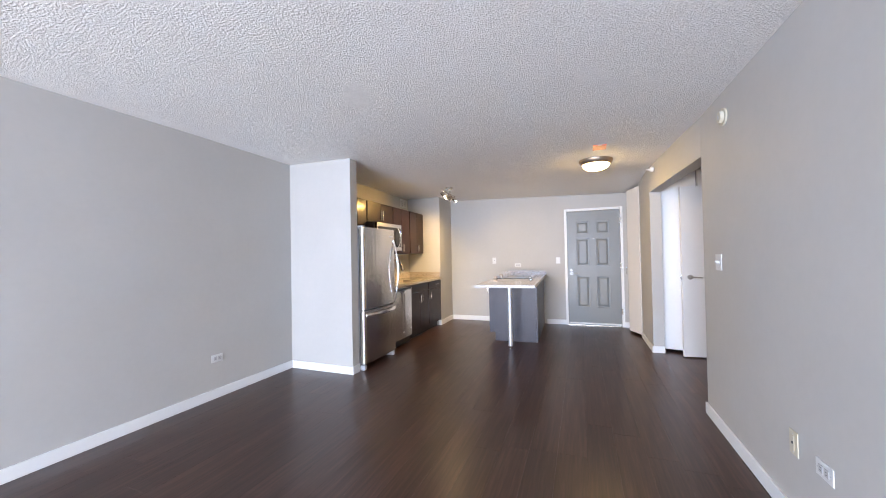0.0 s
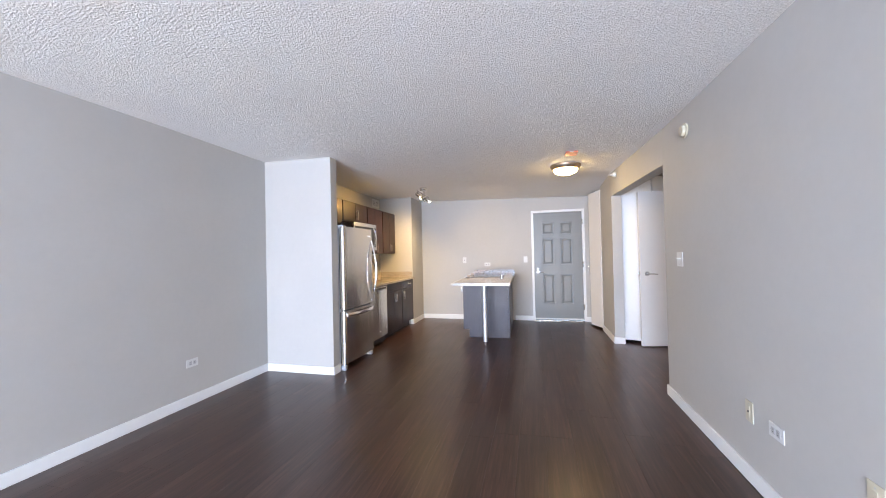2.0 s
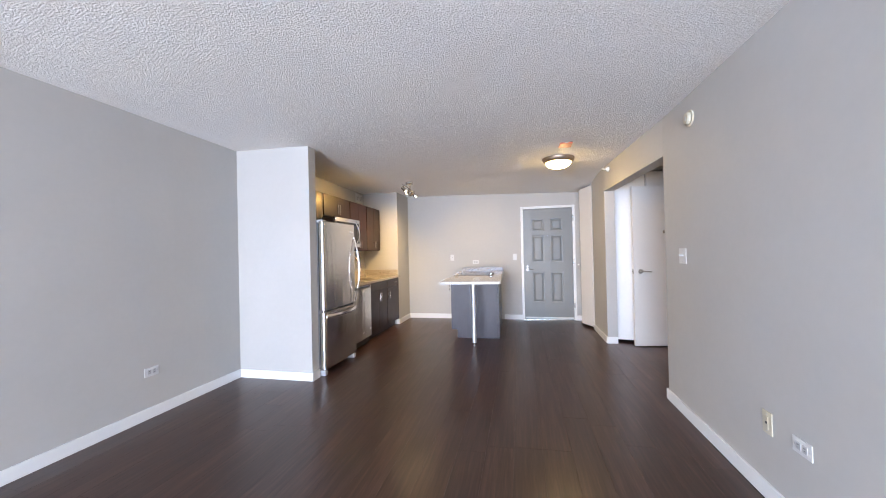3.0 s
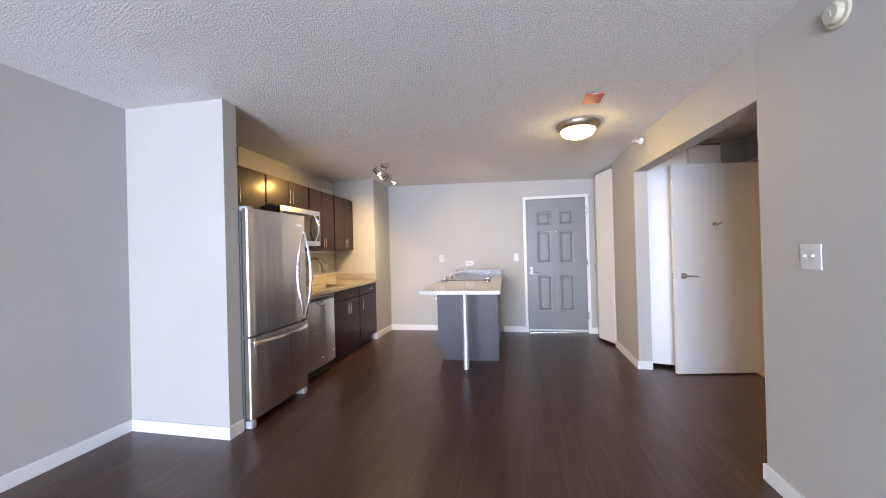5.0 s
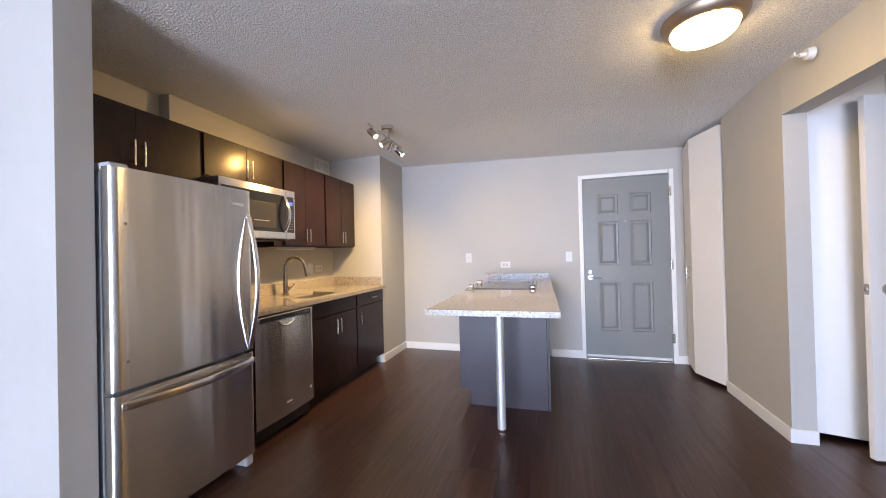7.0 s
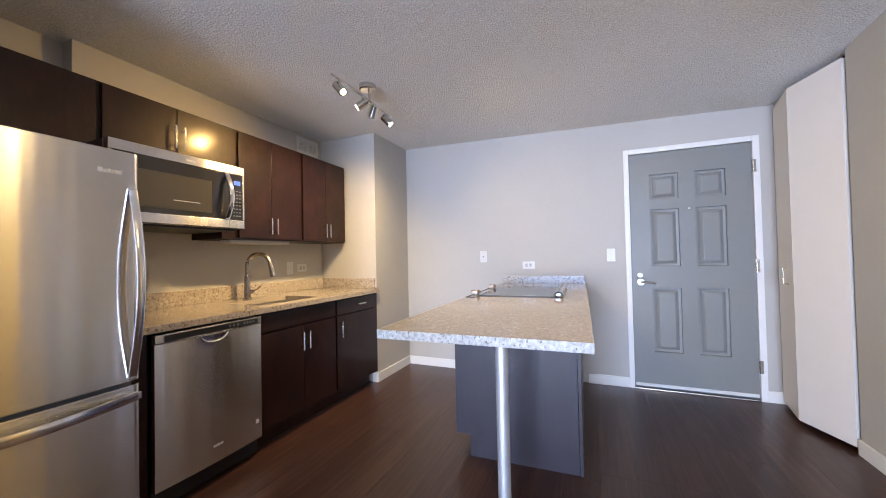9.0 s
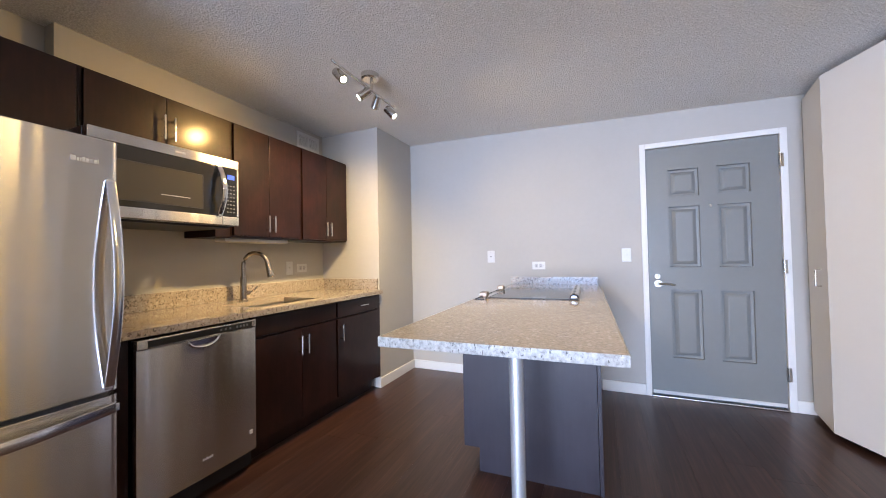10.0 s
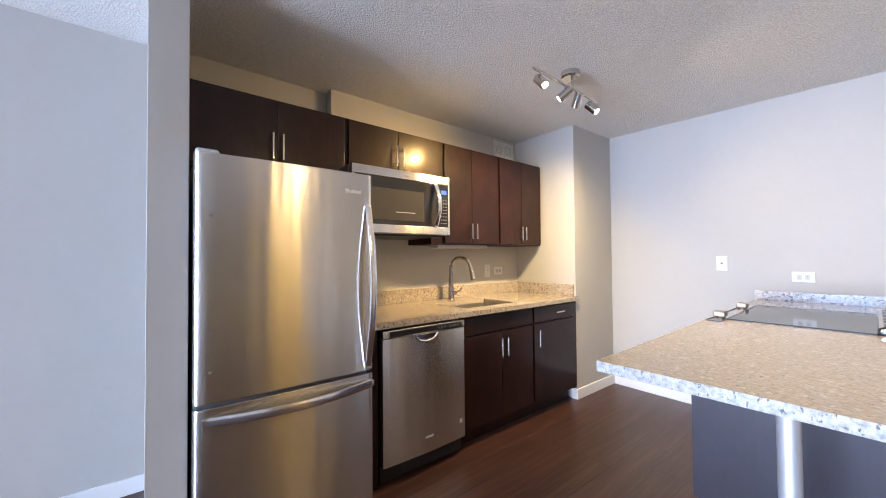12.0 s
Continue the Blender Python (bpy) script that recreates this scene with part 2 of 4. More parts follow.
def tube(points, r, seg=12, flat=1.0):
    """A round (or flattened) bar along a line of points."""
    pts = [Vector(p) for p in points]
    bm, rings = bmesh.new(), []
    up = Vector((0.0123, 0.03, 1))
    for i, p in enumerate(pts):
        d = (pts[min(i + 1, len(pts) - 1)] - pts[max(i - 1, 0)]).normalized()
        u = d.cross(up if abs(d.dot(up)) < 0.95 else Vector((1, 0, 0))).normalized()
        v = d.cross(u)
        rings.append([bm.verts.new(p + u * math.cos(k * 2 * math.pi / seg) * r + v * math.sin(k * 2 * math.pi / seg) * r * flat) for k in range(seg)])
    for a, b in zip(rings, rings[1:]):
        for k in range(seg):
            bm.faces.new((a[k], a[(k + 1) % seg], b[(k + 1) % seg], b[k]))
    bm.faces.new(rings[0][::-1]), bm.faces.new(rings[-1])
    bmesh.ops.recalc_face_normals(bm, faces=bm.faces[:])
    return bm


def lathe(profile, centre, seg=40):
    """Turns (radius, height) pairs about the upright axis through centre."""
    bm, rings = bmesh.new(), []
    for r, z in profile:
        if r < 1e-5:
            rings.append([bm.verts.new((centre[0], centre[1], centre[2] + z))])
        else:
            rings.append([bm.verts.new((centre[0] + r * math.cos(k * 2 * math.pi / seg), centre[1] + r * math.sin(k * 2 * math.pi / seg), centre[2] + z)) for k in range(seg)])
    for a, b in zip(rings, rings[1:]):
        for k in range(seg):
            j = (k + 1) % seg
            f = [a[k % len(a)], a[j % len(a)], b[j % len(b)], b[k % len(b)]]
            f = list(dict.fromkeys(f))
            if len(f) > 2:
                bm.faces.new(f)
    bmesh.ops.recalc_face_normals(bm, faces=bm.faces[:])
    return bm


def prism(outline, z0, z1, bevel=0.0):
    """An upright block over an outline of (x, y) corners."""
    bm = bmesh.new()
    low = [bm.verts.new((x, y, z0)) for x, y in outline]
    high = [bm.verts.new((x, y, z1)) for x, y in outline]
    bm.faces.new(low[::-1]), bm.faces.new(high)
    for i in range(len(outline)):
        j = (i + 1) % len(outline)
        bm.faces.new((low[i], low[j], high[j], high[i]))
    bmesh.ops.recalc_face_normals(bm, faces=bm.faces[:])
    if bevel:
        bmesh.ops.bevel(bm, geom=bm.edges[:], offset=bevel, segments=2, profile=0.5, affect="EDGES", clamp_overlap=True)
    return bm


def mesh_of(name, bm, material, smooth=35):
    me = bpy.data.meshes.new(name)
    bm.to_mesh(me)
    bm.free()
    me.materials.append(material.m)
    if smooth:
        for p in me.polygons:
            p.use_smooth = True
        me.set_sharp_from_angle(angle=radians(smooth))
    return me


def thing(name, at, label, category, group="", kind="", turn=0.0):
    ob = new(name)
    ob.empty_display_size = 0.05
    ob.location, ob.rotation_euler = at, (0, 0, radians(turn))
    ORIGIN[ob.name] = Vector(at)
    return tagged(ob, label, category, group, kind)


def part(name, bm, material, parent, label=""):
    """One mesh under a thing or a part; the bmesh is given in world metres, before the thing's own turn."""
    at = ORIGIN[parent.name]
    moved(bm, Matrix.Translation(-at))
    ob = new(name, mesh_of(name, bm, material))
    ob.modifiers.new("even_shading", "WEIGHTED_NORMAL").keep_sharp = True
    ob.parent = parent
    ORIGIN[ob.name] = at
    return tagged(ob, label)


def setting(name, bm, material, label="", category=""):
    ob = new(name, mesh_of(name, bm, material))
    ob.modifiers.new("even_shading", "WEIGHTED_NORMAL").keep_sharp = True
    ORIGIN[ob.name] = Vector((0, 0, 0))
    return tagged(ob, label, category, kind="structure")


def arc(p, q, bow, n=12):
    """Points from p to q on a shallow bow, reaching out by the vector bow."""
    p, q, bow = Vector(p), Vector(q), Vector(bow)
    return [p.lerp(q, i / n) + bow * math.sin(math.pi * i / n) for i in range(n + 1)]


# ---- walls, floor, ceiling ----
LEFT, NEAR_R, FAR_R, END, BACK = -2.405, 1.78, 1.70, 9.386, -3.2
BUMP, NICHE = -2.265, -2.36
setting("floor", join(box(-2.6, 1.90, -3.4, 9.5, -0.12, -0.004), box(1.9005, 2.86, 5.22, 9.5, -0.12, -0.004)), dark_void, "dark brown wood plank floor with a satin sheen", "floor")


def sag(x, y):
    """The old ceiling dips a few centimetres towards the far corner by the closet."""
    u, v = min(max((x + 1.7) / 3.4, 0), 1), min(max((y - 7.9) / 1.45, 0), 1)
    rise = 0.058 * min(max((-x - 0.3) / 2.1, 0), 1) * min(max((8.0 - y) / 3.4, 0), 1)
    return 0.085 * u ** 1.2 * v * v * (3 - 2 * v) - rise


def ceiling_sheet():
    bm = bmesh.new()
    nx, ny = 38, 69
    v = [[bm.verts.new((-2.7 + i * 0.2, -3.5 + j * 0.2, CEIL - sag(-2.7 + i * 0.2, -3.5 + j * 0.2))) for j in range(ny + 1)] for i in range(nx + 1)]
    for i in range(nx):
        for j in range(ny):
            bm.faces.new((v[i][j], v[i][j + 1], v[i + 1][j + 1], v[i + 1][j]))
    return bm


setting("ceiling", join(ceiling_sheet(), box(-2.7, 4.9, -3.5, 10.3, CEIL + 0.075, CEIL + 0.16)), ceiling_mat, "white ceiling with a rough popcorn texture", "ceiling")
setting("ceiling_alcove", box(1.86, 2.82, 5.4, 7.93, CEIL - 0.008, CEIL - 0.002), smooth_ceiling, "plain shaded ceiling of the side passage", "ceiling")
setting("wall_west", box(LEFT - 0.12, LEFT, BACK, 5.858, -0.02, CEIL + 0.07), wall_paint, "plain greige painted living room wall", "wall")
setting("wall_pillar", box(LEFT - 0.12, -1.545, 5.858, 5.985, -0.02, CEIL + 0.07, 0.003), wall_paint, "short greige partition wall beside the refrigerator", "wall")
setting("wall_kitchen", join(box(LEFT - 0.12, NICHE, 5.985, 6.82, -0.02, CEIL + 0.07), box(LEFT - 0.12, BUMP, 6.82, 8.745, -0.02, CEIL + 0.07, 0.003)), wall_paint, "greige wall behind the kitchen cabinets", "wall")
setting("wall_nib", box(LEFT - 0.12, -1.612, 8.745, END, -0.02, CEIL, 0.003), wall_paint, "greige wall return at the end of the counter", "wall")
setting("wall_north", join(box(LEFT - 0.12, 0.60, END, END + 0.14, -0.02, CEIL), box(1.515, 2.92, END, END + 0.14, -0.02, CEIL), box(0.60, 1.515, END, END + 0.14, 2.07, CEIL)), wall_paint, "greige end wall with the entrance door", "wall")
setting("wall_east", join(box(NEAR_R, NEAR_R + 0.13, BACK, 5.945, -0.02, CEIL, 0.003), prism([(NEAR_R, 5.944), (FAR_R, 7.79), (FAR_R + 0.13, 7.79), (NEAR_R + 0.13, 5.944)], 2.072, CEIL)), wall_paint, "greige wall with a wide opening to a side passage", "wall")
setting("wall_east_far", join(box(FAR_R, FAR_R + 0.13, 7.79, 8.652, -0.02, CEIL, 0.003), box(FAR_R, FAR_R + 0.13, 8.652, 9.375, 2.375, CEIL), box(FAR_R, FAR_R + 0.13, 9.372, END, -0.02, CEIL)), wall_paint, "greige wall between the passage and the closet", "wall")
setting("wall_passage_back", join(box(1.81, 1.83, 7.94, 8.02, -0.02, CEIL), box(2.57, 2.80, 7.92, 8.02, -0.02, CEIL), box(1.83, 2.57, 7.92, 8.02, 2.345, CEIL)), wall_paint, "passage wall round a folding closet door", "wall")
setting("wall_bathroom", join(box(2.80, 2.92, 5.4, 7.0, -0.02, CEIL), box(2.80, 2.92, 7.83, END, -0.02, CEIL), box(2.80, 2.92, 7.0, 7.83, 2.125, CEIL)), wall_paint, "passage wall with the bathroom doorway", "wall")
setting("wall_closets", join(box(1.81, 2.80, 8.56, 8.64, -0.02, CEIL), box(2.72, 2.80, 8.02, 8.56, -0.02, CEIL), box(1.88, 2.80, 5.28, 5.4, -0.02, CEIL)), wall_paint, "plain walls closing the closets and passage", "wall")
setting("wall_bathroom_inner", join(box(4.70, 4.82, 6.3, 9.68, -0.02, CEIL), box(2.92, 4.82, 9.56, 9.68, -0.02, CEIL), box(2.92, 4.82, 6.2, 6.3, -0.02, CEIL)), bath_wall, "warm-lit bathroom walls", "wall")
setting("bathroom_floor", box(2.765, 4.75, 6.2, 9.6, -0.12, 0.003), bath_floor_mat, "beige bathroom floor in warm light", "floor")
setting("threshold", box(2.752, 2.778, 7.0, 7.83, -0.01, 0.008, 0.002), nickel, "narrow metal threshold strip at the bathroom doorway", "threshold")
# window wall behind the walker
WX0, WX1, WZ0, WZ1 = -2.2, 1.5, 0.38, 2.25
setting("wall_south", join(box(LEFT - 0.12, NEAR_R + 0.13, BACK - 0.14, BACK, -0.02, WZ0), box(LEFT - 0.12, NEAR_R + 0.13, BACK - 0.14, BACK, WZ1, CEIL + 0.07), box(LEFT - 0.12, WX0, BACK - 0.14, BACK, WZ0, WZ1), box(WX1, NEAR_R + 0.13, BACK - 0.14, BACK, WZ0, WZ1)), wall_paint, "greige wall round the living room window", "wall")
window = thing("window_1", (0, BACK - 0.07, WZ0), "wide living room window letting in daylight", "window", kind="structure")
part("window_frame", join(*[box(x - 0.03, x + 0.03, BACK - 0.11, BACK - 0.05, WZ0, WZ1, 0.004) for x in (WX0 + 0.03, -0.95, 0.3, WX1 - 0.03)], *[box(WX0, WX1, BACK - 0.108, BACK - 0.052, z - 0.03, z + 0.03, 0.004) for z in (WZ0 + 0.03, WZ1 - 0.03)]), trim_paint, window)
for x0, x1 in ((WX0 + 0.06, -0.98), (-0.92, 0.27), (0.33, WX1 - 0.06)):
    pane = part("pane", box(x0, x1, BACK - 0.085, BACK - 0.079, WZ0 + 0.06, WZ1 - 0.06), glass, window)
    pane.visible_shadow = False


def baseboard(x0, y0, x1, y1, side, h=0.088, t=0.014):
    """Skirting from one floor point to another, standing out to the given side (1: to the left of the way)."""
    d = Vector((x1 - x0, y1 - y0, 0)).normalized()
    n = Vector((-d.y, d.x, 0)) * side * t
    b = prism([(x0, y0), (x1, y1), (x1 + n.x, y1 + n.y), (x0 + n.x, y0 + n.y)], 0.0, h, 0.003)
    setting("baseboard", b, trim_paint, "white painted baseboard", "baseboard")


for run in ((LEFT, BACK, LEFT, 5.858, -1), (LEFT + 0.014, 5.858, -1.531, 5.858, -1), (-1.545, 5.859, -1.545, 5.982, -1), (-1.612, 8.731, -1.612, END, -1), (-1.66, 8.745, -1.612, 8.745, -1),
            (-1.598, END, -0.50, END, -1), (0.245, END, 0.578, END, -1), (1.537, END, 1.66, END, -1), (NEAR_R, BACK, NEAR_R, 5.945, 1), (NEAR_R - 0.014, 5.946, NEAR_R + 0.13, 5.946, 1),
            (FAR_R, 7.79, FAR_R, 8.652, 1), (FAR_R - 0.014, 7.79, FAR_R + 0.13, 7.79, -1), (2.70, 7.92, 2.80, 7.92, -1)):
    baseboard(*run)


# ---- doors ----
def rect_ring(bm, a, b):
    """Joins two rectangles of four corners by four faces."""
    for i in range(4):
        bm.faces.new((a[i], a[(i + 1) % 4], b[(i + 1) % 4], b[i]))


def panelled_leaf(x0, x1, z0, z1, y, holes):
    """The flat face of a door with rectangular holes for its panels, and a back."""
    bm = bmesh.new()
    xs = sorted({x0, x1, *[h[0] for h in holes], *[h[1] for h in holes]})
    zs = sorted({z0, z1, *[h[2] for h in holes], *[h[3] for h in holes]})
    v = {(i, k): bm.verts.new((x, y, z)) for i, x in enumerate(xs) for k, z in enumerate(zs)}
    for i in range(len(xs) - 1):
        for k in range(len(zs) - 1):
            cx, cz = (xs[i] + xs[i + 1]) / 2, (zs[k] + zs[k + 1]) / 2
            if not any(h[0] < cx < h[1] and h[2] < cz < h[3] for h in holes):
                bm.faces.new((v[i, k], v[i + 1, k], v[i + 1, k + 1], v[i, k + 1]))
    return join(bm, box(x0, x1, y + 0.024, y + 0.044, z0, z1), box(x0, x0 + 0.004, y, y + 0.03, z0, z1), box(x1 - 0.004, x1, y, y + 0.03, z0, z1), box(x0, x1, y, y + 0.03, z1 - 0.004, z1))


def raised_panel(x0, x1, z0, z1, y):
    bm = bmesh.new()
    rings = []
    for inset, depth in ((0, 0), (0.003, 0.018), (0.022, 0.020), (0.048, 0.003), (0.052, 0.003)):
        rings.append([bm.verts.new((x, y + depth, z)) for x, z in ((x0 + inset, z0 + inset), (x1 - inset, z0 + inset), (x1 - inset, z1 - inset), (x0 + inset, z1 - inset))])
    for a, b in zip(rings, rings[1:]):
        rect_ring(bm, a, b)
    bm.faces.new(rings[-1])
    return bm


entry = thing("door_1", (1.06, END, 0), "closed grey six-panel entrance door in a white frame", "door", kind="structure")
DY = END + 0.004
holes = [(a, b, c, d) for c, d in ((0.325, 0.875), (1.062, 1.552), (1.635, 1.856)) for a, b in ((0.778, 0.990), (1.108, 1.318))]
leaf = part("door_leaf", panelled_leaf(0.623, 1.490, 0.022, 2.044, DY, holes), door_grey, entry)
for h in holes:
    part("panel", raised_panel(*h, DY), door_grey, leaf)
part("door_frame", join(box(0.578, 0.620, END - 0.014, END + 0.06, 0, 2.09, 0.003), box(1.493, 1.537, END - 0.014, END + 0.06, 0, 2.09, 0.003), box(0.6205, 1.4925, END - 0.014, END + 0.06, 2.047, 2.09, 0.003)), trim_paint, entry, "white painted door frame")
part("threshold_bar", box(0.622, 1.491, END - 0.03, END + 0.05, 0.0, 0.014, 0.004), nickel, entry, "metal threshold")
part("door_sweep", box(0.63, 1.485, DY - 0.008, DY - 0.001, 0.026, 0.052, 0.002), white_plastic, leaf, "pale draught strip along the foot of the door")
handle = part("door_handle", join(cyl((0.690, DY + 0.002, 0.925), (0.690, DY - 0.012, 0.925), 0.031, bevel=0.003), cyl((0.690, DY - 0.012, 0.925), (0.690, DY - 0.05, 0.925), 0.011), tube([(0.685, DY - 0.05, 0.925), (0.72, DY - 0.052, 0.925), (0.77, DY - 0.05, 0.922), (0.80, DY - 0.045, 0.916)], 0.0095, flat=0.8)), door_metal, leaf, "satin nickel lever handle")
part("deadbolt", join(cyl((0.685, DY + 0.002, 0.985), (0.685, DY - 0.014, 0.985), 0.022, bevel=0.003), box(0.680, 0.690, DY - 0.03, DY - 0.012, 0.968, 1.002, 0.002)), door_metal, leaf, "satin nickel deadbolt turn")
part("peephole", cyl((1.062, DY + 0.002, 1.545), (1.062, DY - 0.005, 1.545), 0.009, bevel=0.001), nickel, leaf)
for z in (0.27, 1.06, 1.85):
    part("hinge", join(cyl((1.492, END - 0.02, z - 0.05), (1.492, END - 0.02, z + 0.05), 0.008, seg=12), box(1.484, 1.512, END - 0.018, END - 0.015, z - 0.05, z + 0.05, 0.001)), nickel, entry, "steel butt hinge")


def bifold(points, z0, z1, label, hang):
    """A folding closet door of flat panels between the given floor points."""
    ob = thing("folding_closet_door", (*points[0], 0), label, "closet door", kind="structure")
    for (xa, ya), (xb, yb) in zip(points, points[1:]):
        d = Vector((xb - xa, yb - ya, 0)).normalized()
        a, b = Vector((xa, ya, 0)) + d * 0.002, Vector((xb, yb, 0)) - d * 0.002
        n = Vector((-d.y, d.x, 0)) * 0.03 * hang
        slab = prism([(a.x, a.y), (b.x, b.y), (b.x + n.x, b.y + n.y), (a.x + n.x, a.y + n.y)], z0, z1, 0.002)
        for v in slab.verts:
            if v.co.z > 1:
                v.co.z -= sag(v.co.x, v.co.y)
        part("door_panel", slab, closet_white if hang > 0 else door_white, ob)
    return ob


closet = bifold([(1.620, 9.360), (1.560, 8.985), (1.690, 8.662)], 0.035, 2.352, "cream folding closet door, slightly ajar", 1)
hd = Vector((1.560 - 1.620, 8.985 - 9.360, 0)).normalized()
hp = Vector((1.620, 9.360, 0)) + hd * 0.26
hn = Vector((hd.y, -hd.x, 0))
part("door_pull", tube([hp + Vector((0, 0, 0.94)), hp + hn * 0.028 + Vector((0, 0, 0.942)), hp + hn * 0.028 + Vector((0, 0, 1.048)), hp + Vector((0, 0, 1.05))], 0.005), nickel, closet, "small nickel bar pull")
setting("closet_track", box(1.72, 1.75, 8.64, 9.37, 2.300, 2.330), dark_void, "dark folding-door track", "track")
# added near-black sheet: the shade inside the closet is put into its colour
setting("closet_shade_sheet", box(2.30, 2.34, 8.64, 9.386, 0, 2.38), dark_void, "near-black sheet standing in for the closet's shade", "wall")
bifold([(1.852, 7.93), (2.22, 7.83), (2.56, 7.935)], 0.035, 2.315, "white folding closet door in the side passage", -1)
# second added sheet, its near-black colour giving the shade behind the passage door
setting("closet_shade_sheet_passage", box(1.83, 2.57, 8.20, 8.22, 0, 2.38), dark_void, "near-black sheet standing in for the closet's shade", "wall")

# white flush bathroom door, standing wide open in the passage
HX, HY = 2.785, 7.805
turn = math.degrees(math.atan2(0.135, 0.79))
bath_door = thing("door_2", (HX, HY, 0), "white flush bathroom door, standing wide open", "door", kind="structure", turn=turn)
slab = part("door_leaf", box(HX - 0.80, HX, HY - 0.036, HY, 0.012, 2.090, 0.002), door_white, bath_door)
fy = HY - 0.036
part("door_handle", join(cyl((HX - 0.712, fy + 0.002, 0.982), (HX - 0.712, fy - 0.010, 0.982), 0.031, bevel=0.003), cyl((HX - 0.712, fy - 0.01, 0.982), (HX - 0.712, fy - 0.048, 0.982), 0.010), tube([(HX - 0.717, fy - 0.048, 0.982), (HX - 0.682, fy - 0.05, 0.982), (HX - 0.627, fy - 0.046, 0.978), (HX - 0.597, fy - 0.040, 0.975)], 0.0095, flat=0.8)), door_metal, slab, "satin nickel lever handle")
part("latch_plate", join(box(HX - 0.8025, HX - 0.799, HY - 0.030, HY - 0.006, 0.95, 1.01, 0.001), box(HX - 0.812, HX - 0.80, HY - 0.024, HY - 0.012, 0.972, 0.992, 0.002)), nickel, slab)
part("robe_hook", join(cyl((HX - 0.40, fy + 0.002, 1.49), (HX - 0.40, fy - 0.008, 1.49), 0.022, bevel=0.003), tube([(HX - 0.40, fy - 0.006, 1.49), (HX - 0.395, fy - 0.03, 1.485), (HX - 0.375, fy - 0.045, 1.492), (HX - 0.362, fy - 0.047, 1.505)], 0.006), tube([(HX - 0.40, fy - 0.006, 1.487), (HX - 0.403, fy - 0.028, 1.47), (HX - 0.405, fy - 0.034, 1.462)], 0.005)), nickel, slab, "nickel robe hook")
setting("door_2_frame", join(box(2.79, 2.93, 7.82, 7.855, 0, 2.13, 0.003), box(2.785, 2.80, 7.857, 7.90, 0, 2.13, 0.002), box(2.79, 2.93, 6.975, 7.005, 0, 2.13, 0.003), box(2.79, 2.93, 7.006, 7.819, 2.093, 2.13, 0.003)), trim_paint, "white bathroom door frame", "door frame")

# ---- bathroom glimpse ----
tub = thing("bathtub", (3.8, 8.8, 0), "white enamel bathtub in warm bathroom light", "bathtub")
part("apron", join(box(2.93, 4.69, 8.79, 8.85, 0.0, 0.28, 0.01), box(2.93, 4.69, 8.78, 8.87, 0.0, 0.05, 0.008)), tub_white, tub)
part("rim", join(box(2.93, 4.69, 8.77, 8.87, 0.28, 0.325, 0.018), box(2.93, 4.69, 9.45, 9.55, 0.28, 0.325, 0.018), box(2.93, 3.03, 8.87, 9.45, 0.28, 0.325, 0.018), box(4.60, 4.69, 8.87, 9.45, 0.28, 0.325, 0.018)), tub_white, tub)
part("basin", join(box(3.03, 4.60, 8.87, 9.45, 0.08, 0.10), box(3.03, 3.05, 8.87, 9.45, 0.08, 0.29), box(4.58, 4.60, 8.87, 9.45, 0.08, 0.29)), tub_white, tub)
rod = thing("shower_rod", (3.8, 8.83, 1.55), "polished brass-toned shower curtain rod", "shower rod")
part("rod", cyl((2.92, 8.83, 1.55), (4.70, 8.83, 1.55), 0.0125), brass, rod)
for x, s in ((2.92, 1), (4.70, -1)):
    part("flange", cyl((x, 8.83, 1.55), (x + 0.012 * s, 8.83, 1.55), 0.03), brass, rod)

# ---- refrigerator ----
FX, FY0, FY1 = -1.470, 5.996, 6.735
fridge = thing("refrigerator", (-1.85, (FY0 + FY1) / 2, 0), "stainless steel bottom-freezer refrigerator beside the partition", "refrigerator")
part("body", box(-2.20, -1.545, FY0 + 0.004, FY1 - 0.004, 0.035, 1.635, 0.006), fridge_side, fridge, "grey painted refrigerator body")
part("gasket", join(box(-1.546, -1.528, FY0 + 0.012, FY1 - 0.012, 0.70, 1.63), box(-1.546, -1.528, FY0 + 0.012, FY1 - 0.012, 0.08, 0.665)), black_plastic, fridge)


def steel_door(z0, z1):
    """A door whose upright edges are rounded over."""
    r = 0.030
    ya, yb = FY0 + r, FY1 - r
    near = [(FX - r + r * math.cos(radians(a)), ya - r * math.sin(radians(a))) for a in range(90, 0, -15)]
    face = [(FX + 0.007 * math.sin(math.pi * i / 16), ya + (yb - ya) * i / 16) for i in range(17)]
    far = [(FX - r + r * math.cos(radians(a)), yb + r * math.sin(radians(a))) for a in range(15, 91, 15)]
    outline = near + face + far + [(-1.527, FY1), (-1.527, FY0)]
    bm = prism(outline, z0, z1)
    caps = [e for e in bm.edges if abs(e.verts[0].co.z - e.verts[1].co.z) < 1e-6]
    bmesh.ops.bevel(bm, geom=caps, offset=0.004, segments=2, profile=0.5, affect="EDGES", clamp_overlap=True)
    return bm


upper_door = part("upper_door", steel_door(0.694, 1.652), steel, fridge, "brushed stainless refrigerator door")
freezer = part("freezer_drawer", steel_door(0.072, 0.678), steel, fridge, "brushed stainless freezer drawer")


